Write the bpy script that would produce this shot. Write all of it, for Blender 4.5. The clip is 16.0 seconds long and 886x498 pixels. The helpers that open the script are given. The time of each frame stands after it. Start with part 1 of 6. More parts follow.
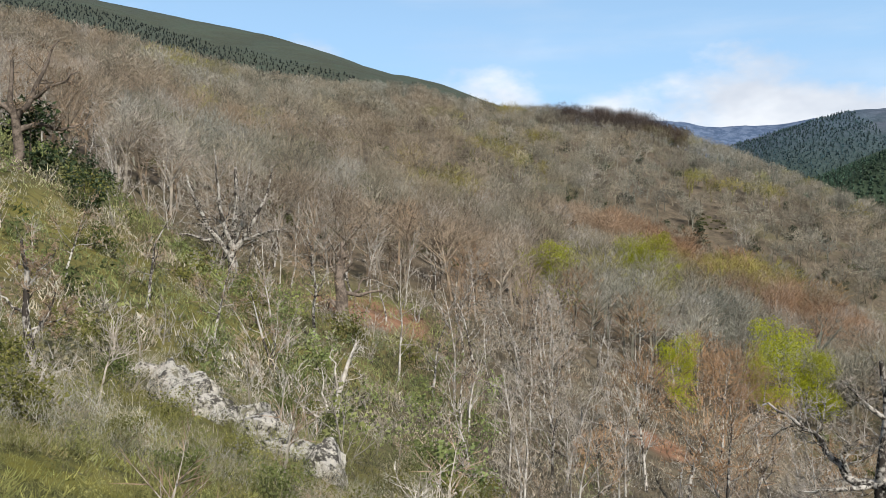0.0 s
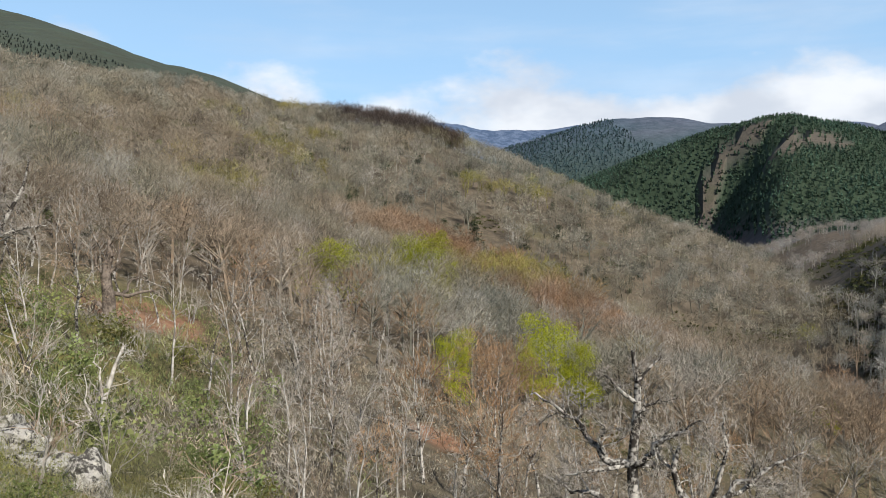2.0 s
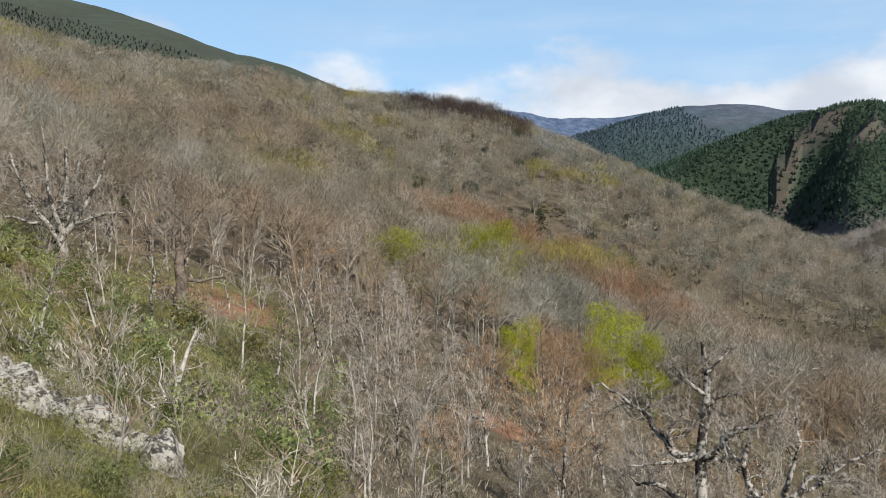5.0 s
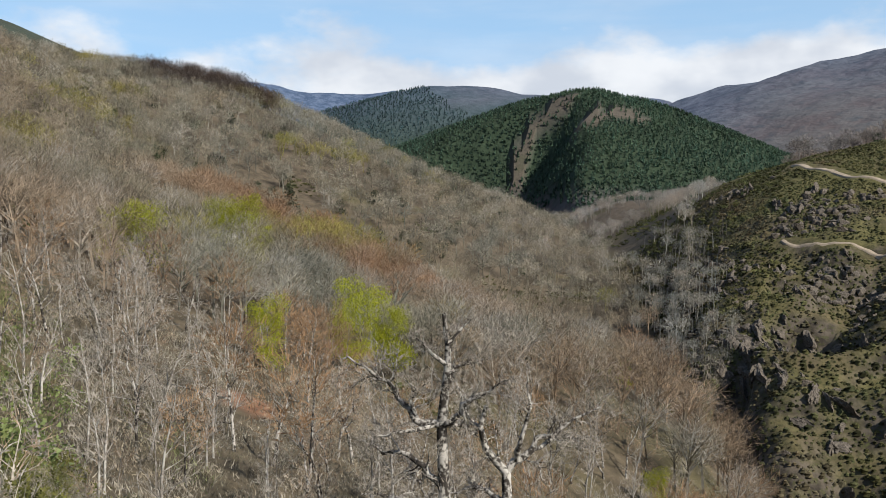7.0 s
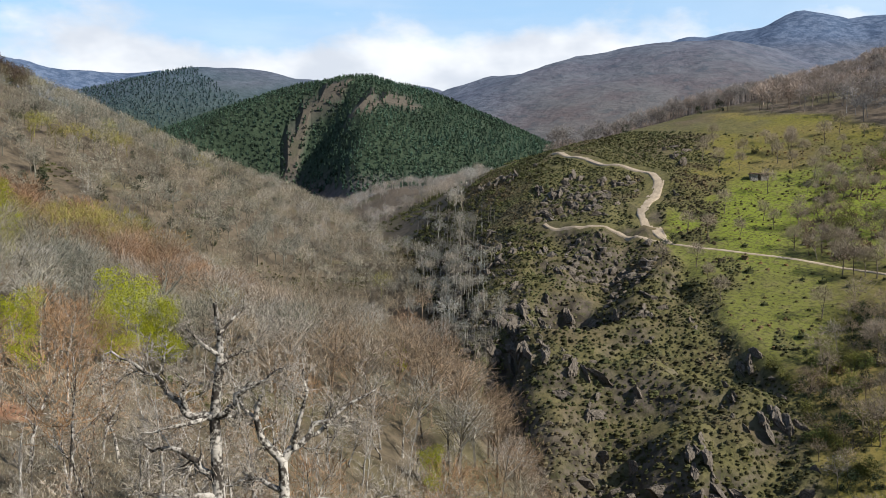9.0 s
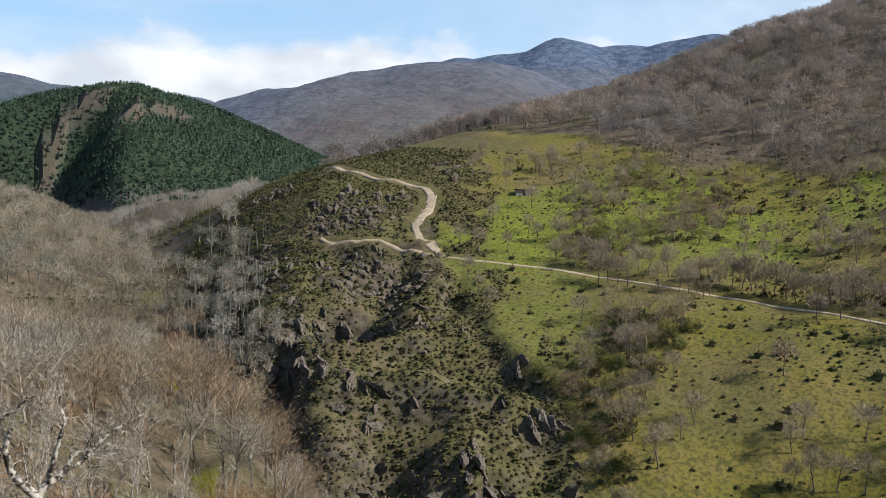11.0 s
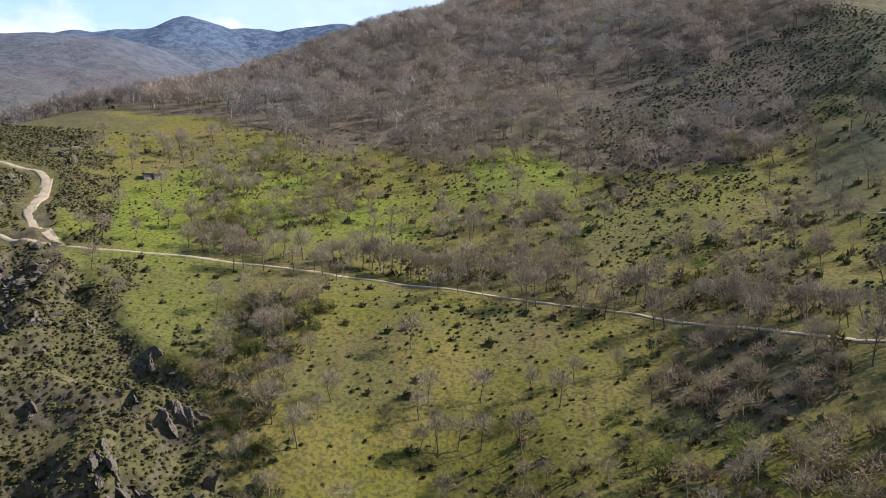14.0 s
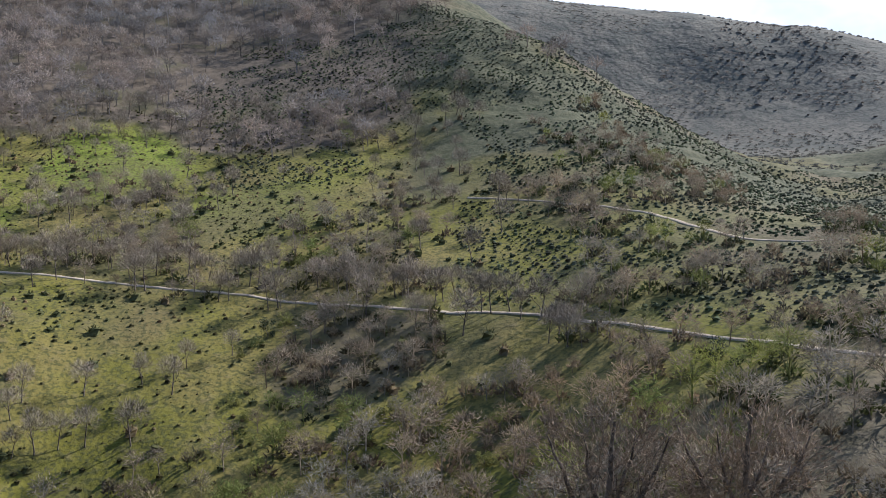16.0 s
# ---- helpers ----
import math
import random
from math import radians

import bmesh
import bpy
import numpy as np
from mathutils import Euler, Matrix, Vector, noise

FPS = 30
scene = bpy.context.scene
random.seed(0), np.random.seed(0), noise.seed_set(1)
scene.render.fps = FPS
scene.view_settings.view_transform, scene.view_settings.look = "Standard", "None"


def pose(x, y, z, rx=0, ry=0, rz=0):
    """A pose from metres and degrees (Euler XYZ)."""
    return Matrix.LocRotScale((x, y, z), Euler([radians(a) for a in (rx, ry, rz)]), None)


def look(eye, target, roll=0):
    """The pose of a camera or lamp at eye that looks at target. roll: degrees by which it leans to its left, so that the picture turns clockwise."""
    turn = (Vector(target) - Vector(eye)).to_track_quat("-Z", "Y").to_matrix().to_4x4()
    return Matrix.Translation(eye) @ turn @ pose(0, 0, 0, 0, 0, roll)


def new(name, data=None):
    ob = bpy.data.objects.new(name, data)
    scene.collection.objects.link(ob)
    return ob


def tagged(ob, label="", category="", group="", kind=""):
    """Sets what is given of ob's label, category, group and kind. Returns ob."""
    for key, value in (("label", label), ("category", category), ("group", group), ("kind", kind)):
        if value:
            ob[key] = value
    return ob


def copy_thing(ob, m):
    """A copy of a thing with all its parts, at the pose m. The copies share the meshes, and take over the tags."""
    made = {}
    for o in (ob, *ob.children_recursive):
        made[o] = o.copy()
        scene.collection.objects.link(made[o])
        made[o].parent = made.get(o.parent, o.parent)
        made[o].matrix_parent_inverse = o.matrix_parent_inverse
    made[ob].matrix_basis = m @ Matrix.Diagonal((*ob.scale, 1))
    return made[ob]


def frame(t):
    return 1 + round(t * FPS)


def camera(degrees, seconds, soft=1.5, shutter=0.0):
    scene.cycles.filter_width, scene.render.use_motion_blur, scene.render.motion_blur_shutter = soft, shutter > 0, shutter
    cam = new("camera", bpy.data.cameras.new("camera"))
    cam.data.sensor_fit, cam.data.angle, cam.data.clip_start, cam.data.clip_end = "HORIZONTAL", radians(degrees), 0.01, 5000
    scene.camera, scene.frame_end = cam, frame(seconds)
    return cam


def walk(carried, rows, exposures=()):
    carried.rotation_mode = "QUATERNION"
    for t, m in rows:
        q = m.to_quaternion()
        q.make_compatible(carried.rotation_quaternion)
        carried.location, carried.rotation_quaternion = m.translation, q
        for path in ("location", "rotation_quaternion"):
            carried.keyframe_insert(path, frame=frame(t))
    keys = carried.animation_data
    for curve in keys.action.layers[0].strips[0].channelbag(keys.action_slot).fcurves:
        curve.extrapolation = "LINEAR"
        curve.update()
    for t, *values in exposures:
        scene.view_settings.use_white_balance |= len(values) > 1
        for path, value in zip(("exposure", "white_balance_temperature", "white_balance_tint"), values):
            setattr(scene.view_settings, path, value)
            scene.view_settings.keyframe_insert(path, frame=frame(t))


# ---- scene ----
cam = camera(52.9, 16.0, soft=0.5)
ARM = 0.3  # the camera is held out in front of someone who turns on the spot
ROWS = [
    (0.0, -0.0, 0.63, 0.06), (0.5, -2.61, 0.42, 0.14), (1.0, -5.27, 0.49, 0.35), (1.5, -9.71, 0.42, 0.15),
    (2.0, -14.03, 0.48, 0.19), (2.5, -13.86, 1.02, 0.73), (3.0, -11.95, 1.21, 1.02), (3.2, -10.78, 1.03, 0.97),
    (5.3, -9.84, -0.57, -0.27), (5.5, -11.28, -0.79, -0.42), (6.0, -16.45, -1.34, -0.39), (6.5, -21.07, -1.79, -0.24),
    (7.0, -25.82, -1.76, -0.5), (7.5, -30.23, -2.06, -0.83), (8.0, -33.81, -2.39, -0.79), (8.5, -36.56, -2.76, -0.67),
    (9.0, -40.18, -2.58, -0.25), (9.2, -41.69, -2.45, -0.4), (11.3, -55.88, -1.49, 0.05), (11.5, -56.59, -1.39, 0.15),
    (12.0, -58.62, -1.27, 0.25), (12.5, -64.29, -1.74, 0.36), (13.0, -67.23, -2.43, 0.43), (13.5, -71.89, -2.69, 0.41),
    (14.0, -77.64, -2.67, 0.39), (14.5, -84.08, -2.73, 0.35), (15.0, -91.83, -3.14, -0.2), (15.5, -96.39, -3.26, -0.37),
    (16.0, -102.06, -3.81, -0.62),
]
walk(cam, [(t, pose(-ARM * math.sin(radians(yaw)), ARM * math.cos(radians(yaw)), 0, 90 + pitch, roll, yaw)) for t, yaw, pitch, roll in ROWS],
     exposures=((0.0, 0.66, 6450, 10), (7.0, 0.55, 6500, 10), (9.0, 0.74, 6550, 10), (11.5, 0.72, 6550, 10), (12.5, 0.84, 6550, 10), (13.5, 1.0, 6500, 11), (14.5, 1.02, 6300, 12), (16.0, 1.13, 5850, 13)))

# ---- sky and sun ----
SUN_BEARING, SUN_HEIGHT = 157.0, 38.0  # degrees clockwise from +y, degrees above the level
world = bpy.data.worlds.new("sky")
scene.world = world
world.use_nodes = True
wn, wl = world.node_tree.nodes, world.node_tree.links
wn.clear()
w_out, w_bg = wn.new("ShaderNodeOutputWorld"), wn.new("ShaderNodeBackground")
sky = wn.new("ShaderNodeTexSky")
sky.sky_type, sky.sun_disc = "NISHITA", False
sky.sun_elevation, sky.sun_rotation = radians(SUN_HEIGHT), radians(SUN_BEARING)
sky.altitude, sky.air_density, sky.dust_density, sky.ozone_density = 1300, 1.0, 1.2, 1.0
w_bg.inputs["Strength"].default_value = 0.077


def node(tree, kind, links=None, **values):
    """A node with its inputs set, or fed from other sockets."""
    n = tree.nodes.new(kind)
    for key, value in values.items():
        setattr_safe(n, key, value)
    for key, value in (links or {}).items():
        if isinstance(value, bpy.types.NodeSocket):
            tree.links.new(value, n.inputs[key])
        else:
            n.inputs[key].default_value = value
    return n


def setattr_safe(n, key, value):
    if key == "operation":
        n.operation = value
    elif key == "blend_type":
        n.blend_type = value
    elif key == "data_type":
        n.data_type = value
    elif key == "attribute_name":
        n.attribute_name = value
    elif key == "clamp":
        n.use_clamp = value
    elif key == "noise_type":
        n.noise_type = value
    elif key == "feature":
        n.feature = value


def maths(tree, op, a, b=0.0, clamp=False):
    return node(tree, "ShaderNodeMath", {0: a, 1: b}, operation=op, clamp=clamp).outputs[0]


def mix(tree, f, a, b, blend="MIX"):
    n = node(tree, "ShaderNodeMix", data_type="RGBA", blend_type=blend)
    for socket, value in ((n.inputs[0], f), (n.inputs[6], a), (n.inputs[7], b)):
        if isinstance(value, bpy.types.NodeSocket):
            tree.links.new(value, socket)
        elif isinstance(value, tuple):
            socket.default_value = (*value[:3], 1)
        else:
            socket.default_value = value
    return n.outputs[2]


def ramp(tree, value, lo, hi, a=0.0, b=1.0):
    n = node(tree, "ShaderNodeMapRange", {0: value, 1: lo, 2: hi, 3: a, 4: b})
    n.interpolation_type = "SMOOTHSTEP"
    return n.outputs[0]


def noise_tex(tree, vector, scale, detail=4.0, rough=0.55):
    return node(tree, "ShaderNodeTexNoise", {"Vector": vector, "Scale": scale, "Detail": detail, "Roughness": rough}).outputs[0]


wt = world.node_tree
w_dir = node(wt, "ShaderNodeTexCoord").outputs["Generated"]
w_sep = node(wt, "ShaderNodeSeparateXYZ", {0: w_dir})
w_high = w_sep.outputs[2]
w_squash = node(wt, "ShaderNodeMapping", {"Vector": w_dir, "Scale": (1.0, 1.0, 1.9)}).outputs[0]
puffs = noise_tex(wt, w_squash, 5.5, 7.0, 0.56)
bank = maths(wt, "MULTIPLY", ramp(wt, w_high, 0.10, 0.26, 0.41, -0.16), 1.0)
cloud = ramp(wt, maths(wt, "ADD", puffs, bank), 0.47, 0.72)
wisps = ramp(wt, noise_tex(wt, node(wt, "ShaderNodeMapping", {"Vector": w_dir, "Scale": (1.0, 1.0, 6.0)}).outputs[0], 3.0, 5.0), 0.42, 0.78, 0.0, 0.3)
sunward = node(wt, "ShaderNodeVectorMath", {0: w_dir, 1: (math.sin(radians(SUN_BEARING)), math.cos(radians(SUN_BEARING)), 0.2)}, operation="DOT_PRODUCT").outputs["Value"]
veil = maths(wt, "MULTIPLY", ramp(wt, sunward, -0.45, 0.8, 0.0, 0.95), ramp(wt, w_high, 0.5, 0.18))
cover = maths(wt, "MAXIMUM", maths(wt, "MAXIMUM", cloud, wisps), veil)
shade = ramp(wt, noise_tex(wt, w_squash, 8.0, 4.0), 0.35, 0.7)
cloud_colour = mix(wt, shade, (5.6, 6.1, 6.9), (7.9, 8.2, 8.6))
clear = mix(wt, 0.55, sky.outputs[0], mix(wt, ramp(wt, w_high, 0.2, 0.65), (4.3, 7.1, 10.2), (1.0, 2.1, 4.2)))
wl.new(mix(wt, cover, clear, cloud_colour), w_bg.inputs["Color"])
wl.new(w_bg.outputs[0], w_out.inputs["Surface"])

sun = new("sun", bpy.data.lights.new("sun", "SUN"))
sun.data.energy, sun.data.angle, sun.data.color = 5.0, radians(0.55), (1.0, 0.94, 0.84)
sun_way = Vector((math.sin(radians(SUN_BEARING)) * math.cos(radians(SUN_HEIGHT)), math.cos(radians(SUN_BEARING)) * math.cos(radians(SUN_HEIGHT)), math.sin(radians(SUN_HEIGHT))))
sun.matrix_world = look(sun_way * 900, (0, 0, 0))


# ---- materials ----
def material(name, rough=0.9, spec=0.2):
    m = bpy.data.materials.new(name)
    m.use_nodes = True
    b = m.node_tree.nodes["Principled BSDF"]
    b.inputs["Roughness"].default_value, b.inputs["Specular IOR Level"].default_value = rough, spec
    return m, m.node_tree, b


def bumped(tree, bsdf, height, strength, distance):
    n = node(tree, "ShaderNodeBump", {"Height": height, "Strength": strength, "Distance": distance})
    tree.links.new(n.outputs[0], bsdf.inputs["Normal"])


def place(tree):
    return node(tree, "ShaderNodeNewGeometry").outputs["Position"]


def plant(name, colour, other, rough=0.85, spec=0.15, spread=0.3, edge=(0.38, 0.62), thin=0.0):
    """Bark, twigs or leaves: two colours mixed by a fine and a coarse noise, varied from object to object."""
    m, t, b = material(name, rough, spec)
    where = place(t)
    fine, coarse = noise_tex(t, where, 7.0, 3.0), noise_tex(t, where, 1.6, 3.0)
    f = ramp(t, maths(t, "ADD", maths(t, "MULTIPLY", fine, 0.5), maths(t, "MULTIPLY", coarse, 0.5)), *edge)
    c = mix(t, f, colour, other)
    rnd = node(t, "ShaderNodeObjectInfo").outputs["Random"]
    value = maths(t, "ADD", maths(t, "MULTIPLY", rnd, 2 * spread), 1.0 - spread)
    hsv = node(t, "ShaderNodeHueSaturation", {"Color": c, "Value": value})
    t.links.new(hsv.outputs[0], b.inputs["Base Color"])
    if thin:  # leaves let some light through
        glow = node(t, "ShaderNodeBsdfTranslucent", {"Color": hsv.outputs[0]})
        both = node(t, "ShaderNodeMixShader", {0: thin, 1: b.outputs[0], 2: glow.outputs[0]})
        t.links.new(both.outputs[0], t.nodes["Material Output"].inputs["Surface"])
    return m


def tinted(name, rough=0.9, spec=0.12, thin=0.0):
    """Woods seen from afar: each plant carries its own kind's colour."""
    m, t, b = material(name, rough, spec)
    tint = node(t, "ShaderNodeAttribute", attribute_name="tint").outputs["Color"]
    fine = ramp(t, noise_tex(t, place(t), 1.7, 3.0), 0.3, 0.7, 0.72, 1.25)
    hsv = node(t, "ShaderNodeHueSaturation", {"Color": tint, "Value": fine})
    t.links.new(hsv.outputs[0], b.inputs["Base Color"])
    if thin:  # leaves let some light through
        glow = node(t, "ShaderNodeBsdfTranslucent", {"Color": hsv.outputs[0]})
        both = node(t, "ShaderNodeMixShader", {0: thin, 1: b.outputs[0], 2: glow.outputs[0]})
        t.links.new(both.outputs[0], t.nodes["Material Output"].inputs["Surface"])
    return m


BARK = plant("lichened_grey_bark", (0.035, 0.03, 0.026), (0.335, 0.318, 0.29), spread=0.15, edge=(0.44, 0.56))
TWIG_MEADOW = plant("sunlit_oak_twigs", (0.275, 0.228, 0.18), (0.18, 0.146, 0.112), spread=0.2)
BARK_PALE = plant("pale_bark", (0.374, 0.36, 0.331), (0.144, 0.126, 0.108), spread=0.15)
BARK_DARK = plant("dark_bark", (0.14, 0.115, 0.095), (0.05, 0.04, 0.032), spread=0.25)
TWIG = plant("grey_brown_twigs", (0.272, 0.2, 0.138), (0.18, 0.13, 0.088), spread=0.3)
TWIG_RUST = plant("budding_russet_twigs", (0.275, 0.172, 0.095), (0.195, 0.122, 0.072), spread=0.25)
TWIG_PALE = plant("pale_grey_twigs", (0.33, 0.302, 0.262), (0.2, 0.176, 0.146), spread=0.2)
LEAF_LIME = plant("fresh_lime_leaves", (0.35, 0.36, 0.02), (0.21, 0.24, 0.016), rough=0.6, spread=0.2, thin=0.45)
LEAF_DARK = plant("dark_evergreen_leaves", (0.025, 0.04, 0.014), (0.013, 0.022, 0.009), rough=0.55, spread=0.3)
LEAF_BROOM = plant("broom_green", (0.125, 0.145, 0.048), (0.062, 0.08, 0.027), spread=0.35, thin=0.35)
LEAF_GORSE = plant("yellowish_gorse", (0.18, 0.172, 0.05), (0.085, 0.092, 0.028), spread=0.25, thin=0.35)
WOOD_DEAD = plant("bleached_dead_wood", (0.418, 0.396, 0.36), (0.216, 0.194, 0.166), spread=0.15)
WOODS, HEATH = tinted("distant_woods", thin=0.3), tinted("heath_sprigs", thin=0.4)


def rock_material(name, pale, dark, moss):
    m, t, b = material(name, 0.92, 0.25)
    where = place(t)
    a, c, d = noise_tex(t, where, 3.6, 9.0, 0.74), noise_tex(t, where, 9.0, 5.0, 0.7), noise_tex(t, where, 2.6, 4.0)
    col = mix(t, ramp(t, a, 0.45, 0.54), dark, pale)
    col = mix(t, ramp(t, c, 0.5, 0.66), col, (pale[0] * 1.25, pale[1] * 1.25, pale[2] * 1.2))
    col = mix(t, ramp(t, d, 0.56, 0.68, 0.0, 0.75), col, moss)
    t.links.new(col, b.inputs["Base Color"])
    bumped(t, b, maths(t, "ADD", a, maths(t, "MULTIPLY", c, 0.4)), 0.7, 0.12)
    return m


ROCK = rock_material("lichened_granite", (0.315, 0.3, 0.27), (0.045, 0.041, 0.036), (0.13, 0.12, 0.08))
SCHIST = rock_material("weathered_schist", (0.115, 0.098, 0.082), (0.035, 0.03, 0.025), (0.05, 0.046, 0.024))


def ground_material():
    """Pasture, heath, leaf litter, bare rock and moor by the land cover stored in the sheet, with far haze painted on.
    """
    m, t, b = material("hill_ground", 0.95, 0.1)
    where = place(t)
    near = node(t, "ShaderNodeAttribute", attribute_name="cover").outputs["Color"]
    far = node(t, "ShaderNodeAttribute", attribute_name="cover_far").outputs["Color"]
    n1, n2, n3, n4 = (noise_tex(t, where, s, d, 0.6) for s, d in ((0.035, 6.0), (0.35, 6.0), (1.2, 6.0), (0.009, 5.0)))
    cn, cf = node(t, "ShaderNodeSeparateColor", {0: near}), node(t, "ShaderNodeSeparateColor", {0: far})
    heath = mix(t, ramp(t, n2, 0.36, 0.64), (0.07, 0.065, 0.027), (0.108, 0.097, 0.042))
    heath = mix(t, ramp(t, n1, 0.45, 0.66, 0.0, 0.8), heath, (0.092, 0.07, 0.045))
    heath = mix(t, ramp(t, n3, 0.5, 0.62, 0.0, 0.7), heath, (0.034, 0.034, 0.016))
    grass = mix(t, ramp(t, n1, 0.38, 0.62), (0.118, 0.109, 0.02), (0.146, 0.117, 0.037))
    lush = node(t, "ShaderNodeAttribute", attribute_name="lush").outputs["Fac"]
    grass = mix(t, lush, grass, (0.128, 0.153, 0.021))
    grass = mix(t, ramp(t, n2, 0.52, 0.72, 0.0, 0.75), grass, (0.13, 0.105, 0.05))
    # dark speckle: small tufts, and their shadows painted into the grass
    grass = mix(t, ramp(t, n3, 0.48, 0.58, 0.0, 0.8), grass, (0.056, 0.056, 0.02))
    litter = mix(t, ramp(t, n2, 0.35, 0.65), (0.06, 0.048, 0.036), (0.108, 0.086, 0.064))
    litter = mix(t, ramp(t, n1, 0.52, 0.66, 0.0, 0.7), litter, (0.073, 0.069, 0.033))
    rock = mix(t, ramp(t, n2, 0.36, 0.62), (0.034, 0.029, 0.023), (0.095, 0.08, 0.062))
    rock = mix(t, ramp(t, n3, 0.5, 0.66, 0.0, 0.8), rock, (0.056, 0.059, 0.023))
    # heather moor, its tone cooled a little to paint in distance haze
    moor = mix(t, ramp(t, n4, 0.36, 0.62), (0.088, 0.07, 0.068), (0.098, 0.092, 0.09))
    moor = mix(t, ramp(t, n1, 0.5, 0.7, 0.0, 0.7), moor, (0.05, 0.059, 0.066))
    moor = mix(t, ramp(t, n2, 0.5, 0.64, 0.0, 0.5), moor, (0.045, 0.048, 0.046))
    pine = mix(t, ramp(t, n1, 0.45, 0.7), (0.018, 0.034, 0.017), (0.032, 0.05, 0.027))
    # blue that paints distance haze onto the far mountains
    haze_blue = mix(t, ramp(t, n1, 0.4, 0.6), (0.085, 0.115, 0.175), (0.045, 0.07, 0.12))
    col = mix(t, cn.outputs[0], heath, grass)
    col = mix(t, cn.outputs[1], col, litter)
    col = mix(t, cn.outputs[2], col, rock)
    dry = node(t, "ShaderNodeAttribute", attribute_name="scrub").outputs["Fac"]
    col = mix(t, dry, col, mix(t, ramp(t, n2, 0.38, 0.62), (0.046, 0.05, 0.028), (0.082, 0.082, 0.05)))
    # eastern moor ground, made paler in colour for the lift of haze
    fell = node(t, "ShaderNodeAttribute", attribute_name="fell").outputs["Fac"]
    fell_colour = mix(t, ramp(t, n1, 0.42, 0.62), (0.118, 0.107, 0.088), (0.08, 0.079, 0.068))
    fell_colour = mix(t, ramp(t, n2, 0.48, 0.6, 0.0, 0.75), fell_colour, (0.048, 0.052, 0.044))
    earth = node(t, "ShaderNodeAttribute", attribute_name="soil").outputs["Fac"]
    col = mix(t, earth, col, mix(t, ramp(t, n3, 0.35, 0.65), (0.145, 0.076, 0.046), (0.218, 0.125, 0.079)))
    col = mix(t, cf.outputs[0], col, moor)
    col = mix(t, cf.outputs[1], col, pine)
    col = mix(t, cf.outputs[2], col, haze_blue)
    col = mix(t, fell, col, fell_colour)
    t.links.new(col, b.inputs["Base Color"])
    relief = maths(t, "ADD", maths(t, "MULTIPLY", n2, 0.4), maths(t, "MULTIPLY", n3, 0.07))
    relief = maths(t, "ADD", relief, maths(t, "MULTIPLY", maths(t, "ADD", maths(t, "MULTIPLY", n4, 17.0), maths(t, "MULTIPLY", n1, 4.0)), cf.outputs[0]))
    bumped(t, b, relief, 1.0, 1.0)
    return m


GROUND = ground_material()


def dirt_material(name, k):
    m, t, b = material(name, 0.95, 0.1)
    where = place(t)
    a, c = noise_tex(t, where, 0.5, 5.0), noise_tex(t, where, 4.0, 4.0)
    col = mix(t, ramp(t, a, 0.35, 0.65), (0.3 * k, 0.247 * k, 0.188 * k), (0.225 * k, 0.184 * k, 0.139 * k))
    col = mix(t, ramp(t, c, 0.55, 0.7, 0.0, 0.6), col, (0.165 * k, 0.15 * k, 0.09 * k))
    t.links.new(col, b.inputs["Base Color"])
    bumped(t, b, c, 0.5, 0.1)
    return m


# the lane's dirt is a quarter brighter than the track's
DIRT, LANE_DIRT = dirt_material("dusty_track", 1.0), dirt_material("pale_lane", 1.25)


# ---- the lie of the land ----
def hashed(i, j, seed):
    h = (i * 374761393 + j * 668265263 + seed * 974634541) & 0xFFFFFFFF
    h = ((h ^ (h >> 13)) * 1274126177) & 0xFFFFFFFF
    return ((h ^ (h >> 16)) & 0xFFFF) / 65535.0


def value_noise(x, y, seed=0):
    i, j = np.floor(x).astype(np.int64), np.floor(y).astype(np.int64)
    u, v = x - i, y - j
    u, v = u * u * (3 - 2 * u), v * v * (3 - 2 * v)
    a, b, c, d = (hashed(i + p, j + q, seed) for p, q in ((0, 0), (1, 0), (0, 1), (1, 1)))
    return (a * (1 - u) + b * u) * (1 - v) + (c * (1 - u) + d * u) * v


def fbm(x, y, size, octaves=4, seed=0):
    """Layered noise from -1 to 1; size is the widest swell in metres."""
    x, y = np.asarray(x, float), np.asarray(y, float)
    total, weight = 0.0, 0.0
    for o in range(octaves):
        k = 2.0 ** o / size
        total, weight = total + (value_noise(x * k + 17.3 * o, y * k - 9.1 * o, seed + o) * 2 - 1) * 0.5 ** o, weight + 0.5 ** o
    return total / weight


def step(x, lo, hi):
    f = np.clip((x - lo) / (hi - lo), 0, 1)
    return f * f * (3 - 2 * f)


# lines of the valley's shape, in metres from the eye
LINES = {}
LINES["west_crest"] = ((-290, 78, 69.3), (-276, 231, 93.1), (-188, 386, 97.0), (-114, 456, 87.5), (-27, 519, 90.5), (56, 537, 80.5), (112, 528, 74.0), (163, 473, 44.6), (210, 431, 18.4), (242, 403, 2.5))
LINES["west_far_side"] = ((-351, 719, 112.4), (-42, 799, 55.9), (162, 763, 27.2), (304, 653, -6.3), (423, 582, 0.0))
LINES["grey_slope"] = ((30, 339, 36.9), (80, 320, 20.8), (106, 291, 4.3), (127, 261, -12.7), (165, 274, -19.6))
LINES["brown_shoulder"] = ((20, 234, 10.7), (53, 213, -1.5), (65, 179, -9.6), (72, 148, -16.8), (78, 116, -22.9), (79, 97, -25.9), (75, 80, -27.8), (68, 62, -37.2))
LINES["behind_shoulder"] = ((63, 252, 0.9), (82, 226, -16.4), (94, 193, -28.3), (101, 155, -41.0))
